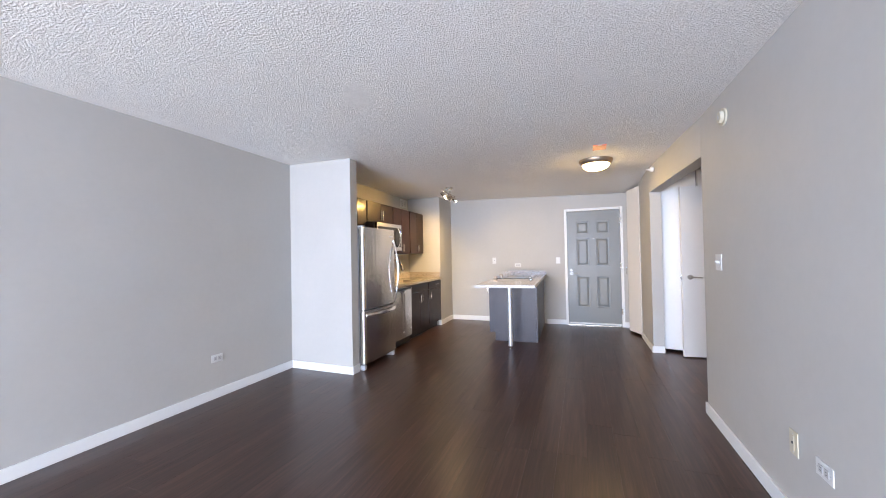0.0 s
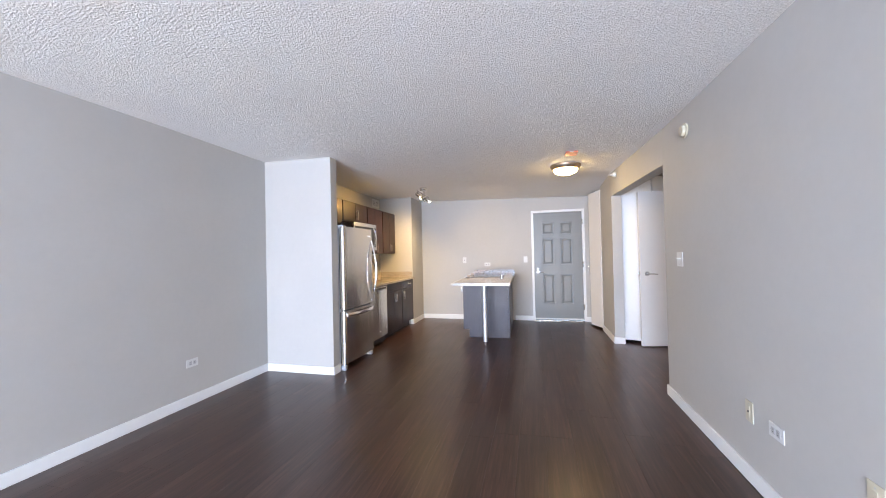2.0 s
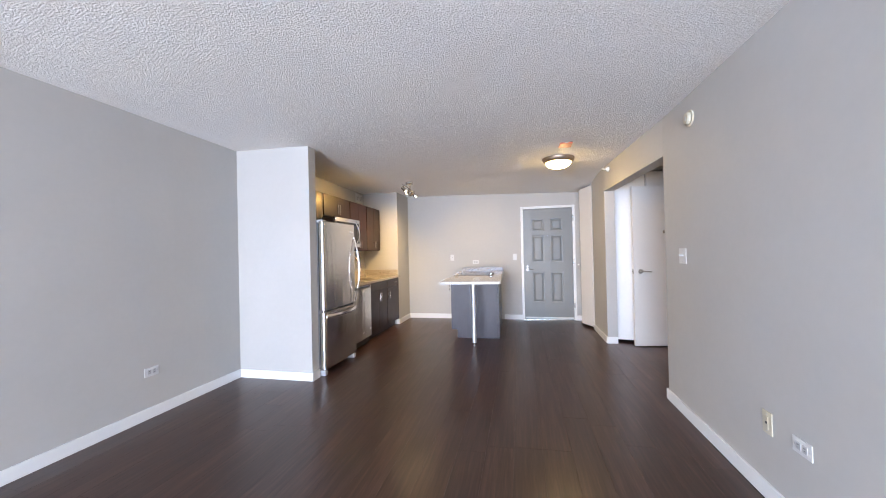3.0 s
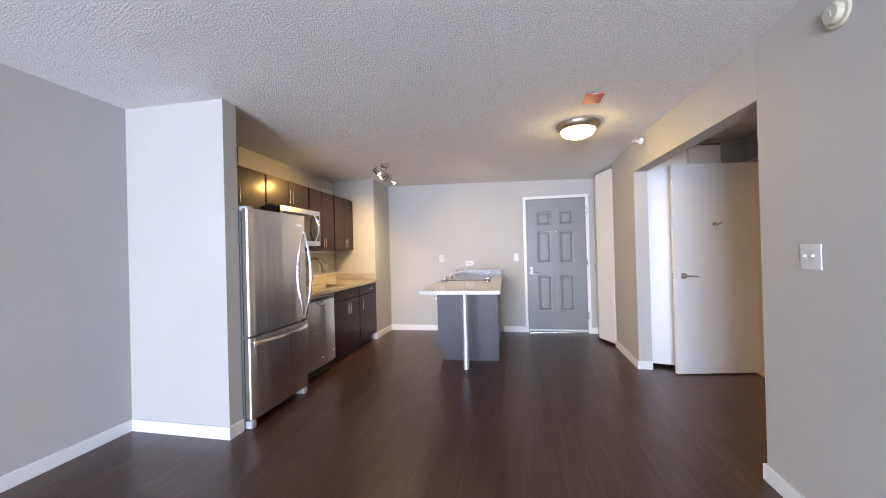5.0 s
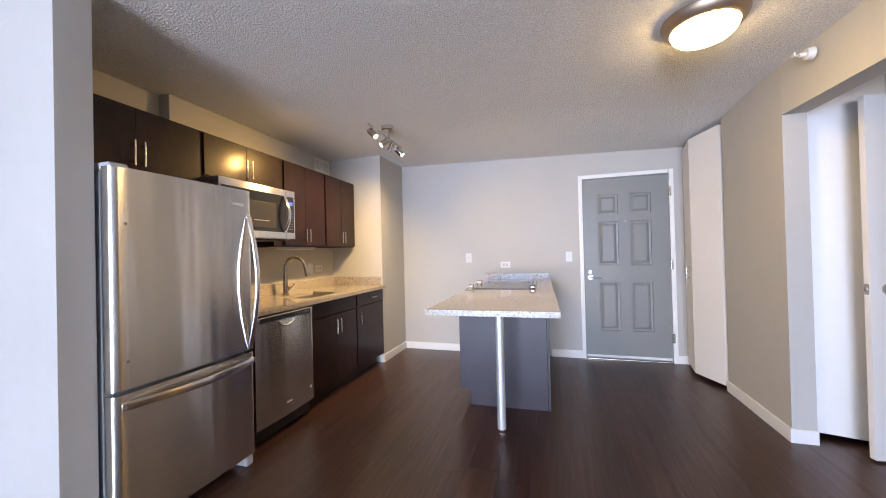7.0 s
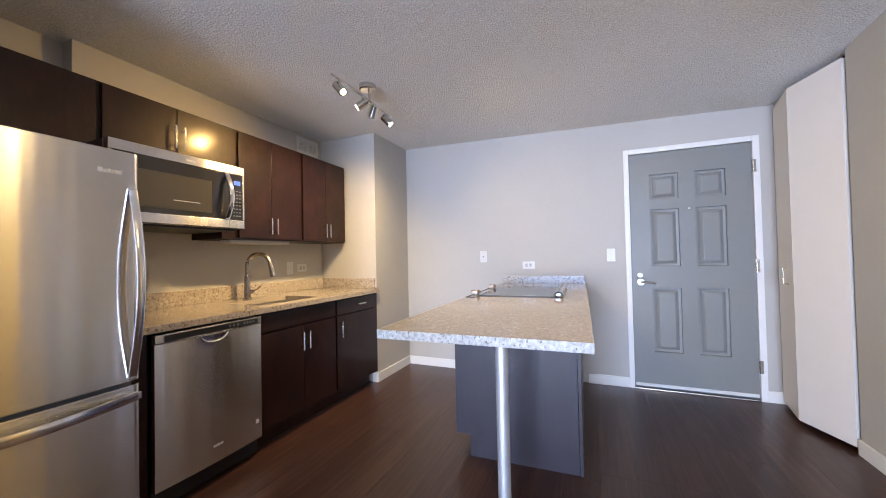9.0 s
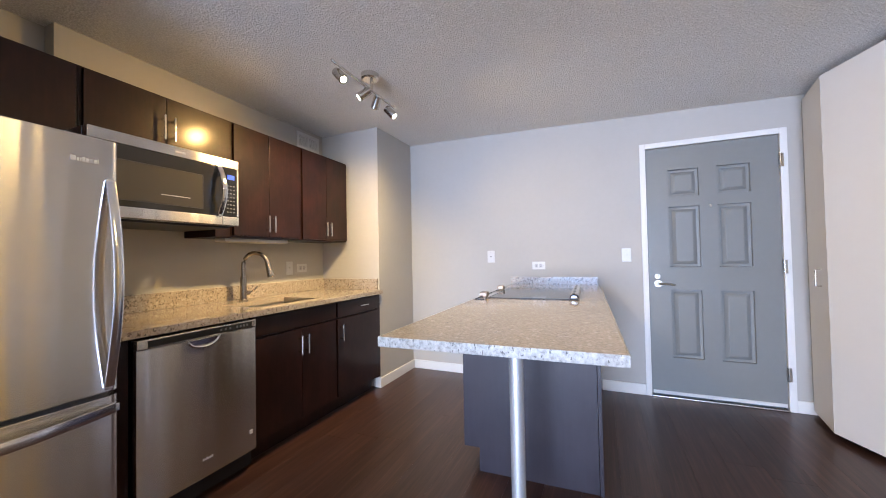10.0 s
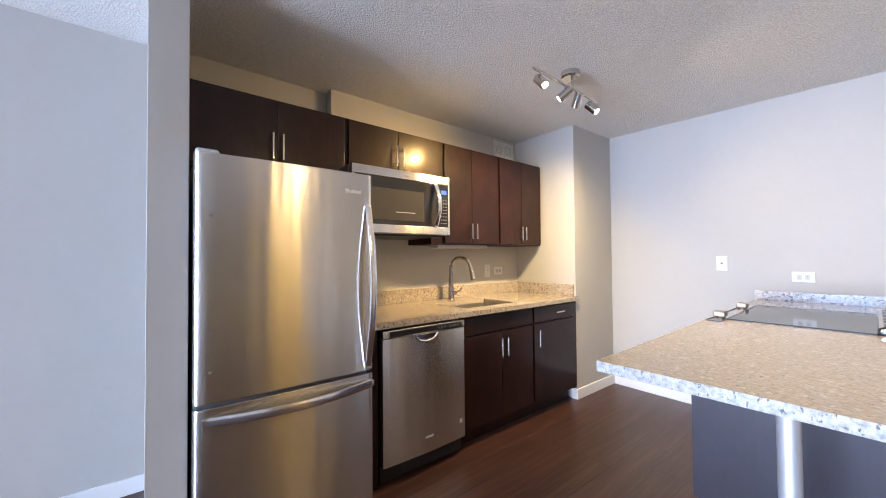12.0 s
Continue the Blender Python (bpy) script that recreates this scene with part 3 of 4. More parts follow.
def bow_handle(points, inward, w, t, tip, root=FX - 0.002):
    """A flat bowed bar: a closed loop of a thin strap, thick in its middle."""
    n = len(points)
    bm, rings = bmesh.new(), []
    for i, p in enumerate(points):
        k = math.sin(math.pi * i / (n - 1))
        d = (points[min(i + 1, n - 1)] - points[max(i - 1, 0)]).normalized()
        side = inward.cross(d).normalized()
        th = t * (0.55 + 0.45 * k)
        rings.append([bm.verts.new(p + side * (w / 2 * math.cos(radians(a))) + inward * (th / 2 * math.copysign(abs(math.sin(radians(a))) ** 0.6, math.sin(radians(a))))) for a in range(0, 360, 24)])
    for a, b in zip(rings, rings[1:]):
        for k in range(15):
            bm.faces.new((a[k], a[(k + 1) % 15], b[(k + 1) % 15], b[k]))
    bm.faces.new(rings[0]), bm.faces.new(rings[-1][::-1])
    bmesh.ops.recalc_face_normals(bm, faces=bm.faces[:])
    return join(bm, *[box(root, tip, p.y - w / 2 * 0.8, p.y + w / 2 * 0.8, p.z - w / 2 * 0.8, p.z + w / 2 * 0.8, 0.003) for p in (points[0], points[-1])])


part("handle", bow_handle(arc((FX + 0.005, 6.698, 0.715), (FX + 0.005, 6.702, 1.495), (0.062, 0, 0), 22), Vector((1, 0, 0)), 0.032, 0.015, FX + 0.006), handle_steel, upper_door, "polished bowed door handle")
part("handle", bow_handle(arc((FX + 0.006, 6.040, 0.628), (FX + 0.006, 6.716, 0.628), (0.056, 0, 0), 22), Vector((1, 0, 0)), 0.038, 0.013, FX + 0.007), handle_steel, freezer, "polished bowed drawer handle")
for z in (0.815, 1.408):
    part("plug_button", cyl((FX - 0.002, 6.05, z), (FX + 0.003, 6.05, z), 0.006, seg=12), faint_print, upper_door)
part("badge", join(*[box(FX, FX + 0.0052, y, y + w, 1.553, 1.553 + hh, 0.0008) for y, w, hh in ((6.586, 0.016, 0.018), (6.604, 0.007, 0.013), (6.613, 0.004, 0.013), (6.619, 0.009, 0.017), (6.630, 0.009, 0.014), (6.641, 0.009, 0.014), (6.652, 0.009, 0.014), (6.663, 0.003, 0.018))]), logo_mat, upper_door, "small raised maker's badge")
part("hinge_cover", box(-1.60, -1.49, FY0 + 0.005, FY0 + 0.085, 1.634, 1.672, 0.012, 3), grey_plastic, fridge, "grey hinge cover")
for y in (FY0 + 0.03, FY1 - 0.04):
    part("foot", join(box(-1.60, -1.485, y - 0.025, y + 0.03, 0.0, 0.058, 0.012, 3), cyl((-1.58, y - 0.02, 0.02), (-1.58, y + 0.025, 0.02), 0.02, seg=16)), grey_plastic, fridge, "grey levelling foot")
part("kick_grille", box(-1.62, -1.605, FY0 + 0.03, FY1 - 0.03, 0.012, 0.065), black_plastic, fridge)


# ---- cabinets ----
def bar_pull(a, b, out):
    """A straight bar on two posts."""
    a, b, out = Vector(a), Vector(b), Vector(out)
    lift = out.normalized() * 0.034
    d = (b - a).normalized()
    n = (b - a).length
    return join(cyl(a + lift, b + lift, 0.0055, seg=12, bevel=0.001), *[cyl(p - lift * 0.05, p + lift, 0.0052, seg=10) for p in (a + d * n * 0.16, b - d * n * 0.16)])


UX = -1.935


def raked(bm, z1):
    """The run of wall cabinets rises slightly towards the partition."""
    for v in bm.verts:
        if v.co.z > z1 - 0.06:
            v.co.z += 0.0135 * (8.712 - v.co.y)
    return bm


def wall_cabinet(y0, y1, z0, z1, split, pull, label):
    ob = thing("wall_cabinet", (UX - 0.16, (y0 + y1) / 2, z0), label, "cabinet", "espresso wall cabinets over the counter")
    part("body", raked(join(box(BUMP if y0 > 6.8 else NICHE, UX - 0.020, y0, y1, z0, z1, 0.001), box(UX - 0.0195, UX - 0.018, y0, y1, z0, z1)), z1), wood_up, ob)
    for a, b, hinge in ((y0 + 0.012, split - 0.0015, 1), (split + 0.0015, y1 - 0.012, -1)):
        door = part("door", raked(box(UX - 0.0175, UX, a, b, z0 + 0.012, z1 - 0.010, 0.0025), z1), wood_up, ob)
        hy = b - 0.024 if hinge == 1 else a + 0.024
        part("handle", bar_pull((UX, hy, pull[0]), (UX, hy, pull[1]), (1, 0, 0)), nickel, door, "brushed nickel bar handle")
    return ob


TOPZ = 2.081
wall_cabinet(5.990, 6.792, 1.70, TOPZ, 6.394, (1.775, 1.915), "dark espresso wall cabinet above the refrigerator")
wall_cabinet(6.794, 7.543, 1.805, TOPZ, 7.158, (1.85, 1.985), "dark espresso wall cabinet above the microwave")
over_sink = wall_cabinet(7.545, 8.138, 1.335, TOPZ, 7.830, (1.379, 1.498), "tall dark espresso wall cabinet over the sink")
wall_cabinet(8.140, 8.712, 1.335, TOPZ, 8.427, (1.379, 1.498), "tall dark espresso wall cabinet next to the wall return")
part("filler_panel", box(BUMP, UX - 0.021, 7.443, 7.5445, 1.335, 1.803, 0.001), wood_up, over_sink)
under = thing("under_cabinet_light", (-2.08, 7.8, 1.31), "white under-cabinet light strip, switched off", "light strip")
part("housing", box(-2.14, -2.03, 7.56, 8.09, 1.312, 1.335, 0.004), white_plastic, under)
part("diffuser", box(-2.125, -2.045, 7.58, 8.07, 1.308, 1.313, 0.002), cream_plastic, under)

CX = -1.60  # fronts of the base cabinets


def base_cabinet(y0, y1, label, split=None, drawer_pull=None, door_pull=None):
    ob = thing("base_cabinet", (-1.9, (y0 + y1) / 2, 0), label, "cabinet", "espresso base cabinets under the counter")
    if split:
        part("body", join(box(BUMP, CX - 0.020, y0, y1, 0.105, 0.680, 0.001), box(CX - 0.075, CX - 0.020, y0, y1, 0.6805, 0.846, 0.001)), wood_up, ob)
    else:
        part("body", box(BUMP, CX - 0.020, y0, y1, 0.105, 0.846, 0.001), wood_up, ob)
    part("toe_kick", box(BUMP, CX - 0.08, y0, y1, 0.0, 0.105), wood_up, ob)
    front = part("drawer_front", box(CX - 0.018, CX, y0 + 0.01, y1 - 0.01, 0.730, 0.842, 0.0025), wood_up, ob)
    if drawer_pull:
        part("handle", bar_pull((CX, drawer_pull - 0.055, 0.79), (CX, drawer_pull + 0.055, 0.79), (1, 0, 0)), nickel, front, "brushed nickel bar handle")
    spans = [(y0 + 0.01, split - 0.0015, 1), (split + 0.0015, y1 - 0.01, -1)] if split else [(y0 + 0.01, y1 - 0.01, -1)]
    for a, b, hinge in spans:
        door = part("door", box(CX - 0.018, CX, a, b, 0.125, 0.716, 0.0025), wood_up, ob)
        hy = b - 0.028 if hinge == 1 else a + 0.028
        part("handle", bar_pull((CX, hy, 0.548), (CX, hy, 0.674), (1, 0, 0)), nickel, door, "brushed nickel bar handle")


base_cabinet(7.425, 8.145, "dark espresso sink cabinet with two doors", split=7.795)
base_cabinet(8.147, 8.690, "dark espresso base cabinet with a drawer and one door", drawer_pull=8.45)
filler = thing("end_panel", (-1.9, 6.79, 0), "dark espresso panel beside the dishwasher", "cabinet panel")
part("panel", box(BUMP + 0.0, -1.61, 6.765, 6.826, 0.0, 0.846, 0.001), wood_up, filler)
scribe = thing("filler_strip", (-1.65, 8.717, 0), "narrow dark filler strip against the wall return", "cabinet panel")
part("strip", box(CX - 0.035, CX - 0.012, 8.691, 8.744, 0.105, 0.846), wood_up, scribe)

# ---- dishwasher ----
DX = -1.565
dish = thing("dishwasher", (-1.85, 7.12, 0), "stainless steel dishwasher under the granite counter", "dishwasher")
part("tub", box(-2.18, DX - 0.045, 6.838, 7.412, 0.02, 0.843), black_plastic, dish)
front = part("door", prism([(DX - 0.042, 6.835)] + [(DX - 0.004 + 0.011 * math.sin(math.pi * i / 20) ** 0.8, 6.835 + 0.577 * i / 20) for i in range(21)] + [(DX - 0.042, 7.412)], 0.118, 0.800), steel, dish, "brushed stainless dishwasher door")
panel = part("control_panel", join(box(DX - 0.042, DX + 0.001, 6.835, 7.412, 0.803, 0.845, 0.004)), steel, dish, "stainless control panel")
part("control_strip", box(DX - 0.004, DX + 0.0035, 6.875, 7.385, 0.808, 0.838, 0.0015), black_plastic, panel, "black control strip")
for y in (7.20, 7.225, 7.25, 7.29, 7.31, 7.33, 7.35):
    part("button", box(DX + 0.003, DX + 0.0045, y, y + 0.010, 0.817, 0.829, 0.0004), faint_print, panel)
part("pocket_handle", join(tube([(DX + 0.009, 7.115 + 0.075 * math.cos(a), 0.800 - 0.042 * math.sin(a)) for a in [radians(i * 15) for i in range(13)]], 0.006), prism([(DX + 0.002, 7.045), (DX + 0.0085, 7.045), (DX + 0.0085, 7.185), (DX + 0.002, 7.185)], 0.775, 0.799, 0.001)), chrome, front, "recessed pocket handle with a bright rim")
part("badge", join(*[box(DX + 0.004, DX + 0.0082, y, y + 0.007, 0.200, 0.200 + hh, 0.0006) for y, hh in ((7.105, 0.012), (7.114, 0.009), (7.123, 0.013), (7.132, 0.009), (7.141, 0.010), (7.150, 0.012))]), logo_mat, front, "small pale badge")
part("seal_sticker", join(*[box(DX - 0.002, DX + 0.0012, 7.368, 7.388, z, z + 0.005, 0.0005) for z in (0.212, 0.220, 0.228)]), logo_mat, front, "small round pale sticker")
part("kick_plate", box(DX - 0.09, DX - 0.075, 6.838, 7.412, 0.0, 0.115), black_plastic, dish)

# ---- counter, sink, faucet ----
SX0, SX1, SY0, SY1 = -2.03, -1.69, 7.53, 8.04
counter = thing("countertop", (-1.9, 7.7, 0.848), "speckled beige granite countertop with a low backsplash", "countertop")
CT0, CT1, CF = 0.857, 0.890, -1.572
part("slab", join(box(BUMP, SX0, 6.745, 8.742, CT0, CT1), box(SX1, CF - 0.002, 6.745, 8.742, CT0, CT1), box(SX0, SX1, 6.745, SY0, CT0, CT1), box(SX0, SX1, SY1, 8.742, CT0, CT1)), granite, counter)
part("front_edge", box(CF - 0.004, CF, 6.745, 8.742, CT0 - 0.001, CT1 + 0.0005, 0.0015), granite_bold, counter, "sawn granite front edge")
part("backsplash", box(BUMP, BUMP + 0.02, 6.82, 8.744, CT1 + 0.0005, 0.992, 0.002), granite_bold, counter, "low granite backsplash")
part("side_splash", box(BUMP + 0.021, -1.625, 8.724, 8.744, CT1 + 0.0005, 0.990, 0.002), granite_bold, counter, "low granite side splash")
sink = thing("sink", ((SX0 + SX1) / 2, (SY0 + SY1) / 2, 0.70), "stainless steel undermount kitchen sink", "sink")
SZ = CT0 - 0.002
part("bowl", join(box(SX0 - 0.010, SX1 + 0.010, SY0 - 0.010, SY1 + 0.010, 0.690, 0.694), box(SX0 - 0.010, SX0 - 0.006, SY0 - 0.010, SY1 + 0.010, 0.6945, SZ), box(SX1 + 0.006, SX1 + 0.010, SY0 - 0.010, SY1 + 0.010, 0.6945, SZ), box(SX0 - 0.0055, SX1 + 0.0055, SY0 - 0.010, SY0 - 0.006, 0.6945, SZ), box(SX0 - 0.0055, SX1 + 0.0055, SY1 + 0.006, SY1 + 0.010, 0.6945, SZ)), basin_steel, sink)
part("drain", lathe([(0, 0.004), (0.03, 0.004), (0.042, 0.0), (0.045, -0.003)], (-1.86, 7.785, 0.695)), chrome, sink)
faucet = thing("faucet", (-2.12, 7.76, CT1), "brushed nickel gooseneck kitchen faucet", "faucet")
fx, fyy = -2.12, 7.76
part("base", lathe([(0.0, 0.0), (0.030, 0.0), (0.030, 0.006), (0.024, 0.014), (0.022, 0.10), (0.019, 0.17), (0.013, 0.19), (0, 0.19)], (fx, fyy, CT1)), faucet_metal, faucet)
ux, uy = 0.93, 0.37
neck = [(fx, fyy, CT1 + 0.18), (fx, fyy, CT1 + 0.255)] + [(fx + ux * 0.09 * (1 - math.cos(radians(a))), fyy + uy * 0.09 * (1 - math.cos(radians(a))), CT1 + 0.255 + 0.09 * math.sin(radians(a))) for a in range(15, 166, 15)]
part("spout", tube(neck, 0.0145, 16), faucet_metal, faucet)
part("spray_head", cyl((fx + ux * 0.176, fyy + uy * 0.176, CT1 + 0.285), (fx + ux * 0.205, fyy + uy * 0.205, CT1 + 0.170), 0.0165, 0.024, bevel=0.003), faucet_metal, faucet)
part("lever", join(cyl((fx, fyy + 0.018, CT1 + 0.055), (fx, fyy + 0.05, CT1 + 0.055), 0.016, bevel=0.003), tube([(fx, fyy + 0.045, CT1 + 0.055), (fx + 0.01, fyy + 0.08, CT1 + 0.07), (fx + 0.015, fyy + 0.105, CT1 + 0.095)], 0.006)), faucet_metal, faucet)

# ---- microwave ----
MX, MY0, MY1, MZ0, MZ1 = -1.735, 6.738, 7.440, 1.388, 1.777
micro = thing("microwave", (-2.0, 7.1, MZ0), "stainless over-range microwave with a dark glass door", "microwave")
part("body", box(BUMP, MX - 0.045, MY0, MY1, MZ0, MZ1, 0.003), steel_dark, micro)
part("underside", box(BUMP + 0.03, MX - 0.06, MY0 + 0.02, MY1 - 0.02, MZ0 - 0.012, MZ0, 0.002), black_plastic, micro, "dark vented underside")
top = part("vent_strip", box(MX - 0.043, MX, MY0, MY1, MZ1 - 0.052, MZ1, 0.004), steel, micro, "stainless top band")
part("badge", box(MX - 0.001, MX + 0.0012, 7.085, 7.135, MZ1 - 0.034, MZ1 - 0.024, 0.0005), grey_plastic, top)
SPLIT = 7.345
mdoor = part("door", join(box(MX - 0.043, MX, MY0, MY1, MZ0, MZ0 + 0.052, 0.004), box(MX - 0.043, MX, MY0, MY0 + 0.014, MZ0 + 0.0525, MZ1 - 0.0525), box(MX - 0.043, MX, MY1 - 0.013, MY1, MZ0 + 0.0525, MZ1 - 0.0525, 0.003)), steel, micro, "stainless door surround")
part("door_glass", box(MX - 0.040, MX - 0.002, MY0 + 0.0145, SPLIT - 0.008, MZ0 + 0.0525, MZ1 - 0.0525, 0.002), oven_glass, mdoor, "dark smoked door glass")
part("window_mesh", box(MX - 0.003, MX - 0.0012, MY0 + 0.05, 7.225, MZ0 + 0.085, MZ1 - 0.125, 0.0006), cavity_mat, mdoor, "olive-grey window mesh")
part("window_border", join(*[box(MX - 0.002, MX - 0.0008, MY0 + 0.046, 7.229, z, z + 0.003) for z in (MZ0 + 0.081, MZ1 - 0.124)], box(MX - 0.002, MX - 0.0008, 7.226, 7.229, MZ0 + 0.085, MZ1 - 0.125)), slot_dark, mdoor, "thin pale window outline")
part("rack_line", box(MX - 0.0012, MX - 0.0006, 7.02, 7.16, MZ0 + 0.128, MZ0 + 0.132), logo_mat, mdoor)
part("handle", bow_handle(arc((MX + 0.010, 7.318, MZ0 + 0.06), (MX + 0.010, 7.318, MZ1 - 0.062), (0.042, 0, 0), 16), Vector((1, 0, 0)), 0.030, 0.012, MX + 0.012, MX - 0.002), chrome, mdoor, "polished bowed handle")
for a, b in ((MZ0 + 0.003, MZ0 + 0.052), (MZ1 - 0.052, MZ1 - 0.003)):
    part("seam", box(MX - 0.003, MX + 0.0004, SPLIT - 0.0085, SPLIT - 0.0065, a, b), black_plastic, mdoor, "thin dark seam")
keys = part("control_panel", box(MX - 0.040, MX - 0.001, SPLIT - 0.007, MY1 - 0.0135, MZ0 + 0.0525, MZ1 - 0.0525, 0.002), black_glass, micro, "black glass keypad")
part("display", box(MX - 0.001, MX + 0.0004, 7.368, 7.412, MZ1 - 0.118, MZ1 - 0.092), display_mat, keys, "lit blue clock display")
for r in range(8):
    for c in range(3):
        part("key", box(MX - 0.001, MX + 0.0004, 7.364 + c * 0.019, 7.375 + c * 0.019, MZ0 + 0.075 + r * 0.022, MZ0 + 0.081 + r * 0.022), faint_print, keys)

# ---- island with its range ----
IY, IX0, IX1 = 7.000, -0.453, 0.318
ITURN = 1.7
island_top = thing("island_countertop", (-0.08, IY, 0.90), "long speckled granite island top with a wide overhang", "countertop", turn=ITURN)
IZ0, IZ1, IEND = 0.880, 0.912, 9.372
RX0, RX1, RY0, RY1 = -0.425, 0.075, 8.180, 8.905
part("slab", prism([(IX0 + 0.004, IY + 0.004), (IX1 - 0.004, IY + 0.004), (IX1 - 0.004, IEND - 0.03), (IX0 + 0.004, IEND - 0.03), (IX0 + 0.004, RY1), (RX1, RY1), (RX1, RY0), (IX0 + 0.004, RY0)], IZ0, IZ1), granite, island_top)
part("front_edge", join(box(IX0, IX1, IY, IY + 0.004, IZ0 - 0.001, IZ1 + 0.0005, 0.0015), box(IX0, IX0 + 0.004, IY + 0.0041, RY0, IZ0 - 0.001, IZ1 + 0.0005, 0.0015), box(IX1 - 0.004, IX1, IY + 0.0041, IEND - 0.03, IZ0 - 0.001, IZ1 + 0.0005, 0.0015)), granite_edge, island_top, "rough-sawn granite edge")
splash = thing("island_backsplash", (-0.15, 9.37, IZ1), "low granite upstand on the end wall", "backsplash")
part("upstand", box(-0.535, 0.232, END - 0.022, END - 0.001, IZ1 - 0.03, 0.976, 0.002), granite_bold, splash)
island = thing("island_cabinet", (-0.08, 7.87, 0), "dark espresso island cabinet with plain end panel", "cabinet", turn=ITURN)
part("end_panel", join(prism([(-0.472, 7.868), (0.222, 7.868), (0.222, 7.888), (-0.472, 7.888)], 0.125, 0.879, 0.001), prism([(-0.385, 7.8685), (0.222, 7.8685), (0.222, 7.888), (-0.385, 7.888)], 0.0, 0.126)), panel_wood, island, "dark end panel, its blue daylight sheen put into the colour")
part("back_panel", box(0.224, 0.242, 7.862, 9.345, 0.0, 0.879, 0.001), panel_wood, island, "dark long back panel")
part("body", box(-0.455, 0.223, 7.889, RY0 - 0.005, 0.125, 0.879), wood_up, island)
part("end_body", box(-0.455, 0.223, RY1 + 0.005, 9.345, 0.125, 0.879), wood_up, island)
part("toe_kick", box(-0.385, 0.222, 7.889, 9.345, 0.0, 0.124), wood_up, island)
dr = part("door", box(-0.474, -0.4555, 7.895, RY0 - 0.01, 0.135, 0.872, 0.0025), wood_up, island)
part("handle", bar_pull((-0.474, 7.93, 0.70), (-0.474, 7.93, 0.83), (-1, 0, 0)), nickel, dr, "brushed nickel bar handle")
leg = thing("support_post", (-0.076, 7.425, 0), "polished steel support leg under the island overhang", "table leg")
part("post", cyl((-0.076, 7.425, 0.045), (-0.076, 7.425, 0.872), 0.029, seg=32, bevel=0.002), satin, leg)
part("top_plate", cyl((-0.076, 7.425, 0.872), (-0.076, 7.425, 0.880), 0.045, seg=32), nickel, leg)
part("levelling_foot", lathe([(0, 0.0), (0.022, 0.0), (0.022, 0.008), (0.010, 0.016), (0.008, 0.05), (0, 0.05)], (-0.076, 7.425, 0.0), 24), chrome, leg)

range_ob = thing("range", (-0.2, 8.6, 0), "drop-in electric range with a black glass cooktop", "range", turn=0.0)
range_ob.rotation_euler = (0, 0, radians(ITURN))
part("body", box(RX0 + 0.02, RX1 - 0.01, RY0 + 0.003, RY1 - 0.003, 0.10, 0.905), black_plastic, range_ob)
part("cooktop", box(RX0 + 0.005, RX1 + 0.01, RY0 - 0.006, RY1 + 0.006, 0.9125, 0.917, 0.0015), black_glass, range_ob, "black ceramic glass cooktop")
ctrl = part("control_ledge", prism([(RX0 - 0.055, RY0 - 0.10), (RX0 + 0.004, RY0 - 0.10), (RX0 + 0.004, RY1 + 0.006), (RX0 - 0.055, RY1 + 0.006)], 0.885, 0.9145, 0.004), steel, range_ob, "stainless control ledge")
part("trim_line", box(RX0 - 0.0575, RX0 - 0.0535, RY0 - 0.102, RY1 + 0.006, 0.892, 0.9175, 0.001), black_plastic, ctrl, "black edge trim")
part("end_line", box(RX0 - 0.053, RX0 + 0.004, RY0 - 0.103, RY0 - 0.100, 0.908, 0.9165, 0.001), black_plastic, ctrl, "black edge trim")
for y in (8.20, 8.68):
    knob = part("knob", join(cyl((RX0 - 0.026, y, 0.9140), (RX0 - 0.026, y, 0.922), 0.020, seg=24), box(RX0 - 0.052, RX0 - 0.002, y - 0.030, y + 0.030, 0.9215, 0.950, 0.006, 3)), bronze, ctrl, "bronze-toned metal block knob")
part("oven_door", box(RX0 - 0.045, RX0 + 0.018, RY0 + 0.005, RY1 - 0.005, 0.27, 0.855, 0.006), steel, range_ob, "stainless oven door")
part("oven_handle", bar_pull((RX0 - 0.045, RY0 + 0.06, 0.81), (RX0 - 0.045, RY1 - 0.06, 0.81), (-1, 0, 0)), nickel, range_ob)
RR = RX1 + 0.020
part("glass_border", join(box(RX0 + 0.004, RX1 - 0.004, RY0 - 0.007, RY0 + 0.001, 0.9124, 0.9178, 0.001), box(RX0 + 0.004, RX1 - 0.004, RY1 - 0.001, RY1 + 0.007, 0.9124, 0.9178, 0.001), box(RX0 + 0.0035, RX0 + 0.012, RY0 + 0.0015, RY1 - 0.0015, 0.9124, 0.9178, 0.001)), black_plastic, range_ob, "black cooktop border")
rail = part("rear_rail", prism([(RR - 0.026, RY0 - 0.004), (RR + 0.026, RY0 - 0.004), (RR + 0.026, RY1 + 0.004), (RR - 0.026, RY1 + 0.004)], 0.912, 0.946, 0.012), steel, range_ob, "rounded stainless rear vent rail")
for y in (8.24, 8.36, 8.48, 8.60, 8.72, 8.84):
    part("vent_slot", box(RR - 0.010, RR + 0.004, y - 0.035, y + 0.035, 0.9455, 0.9472), black_plastic, rail, "black vent slot")
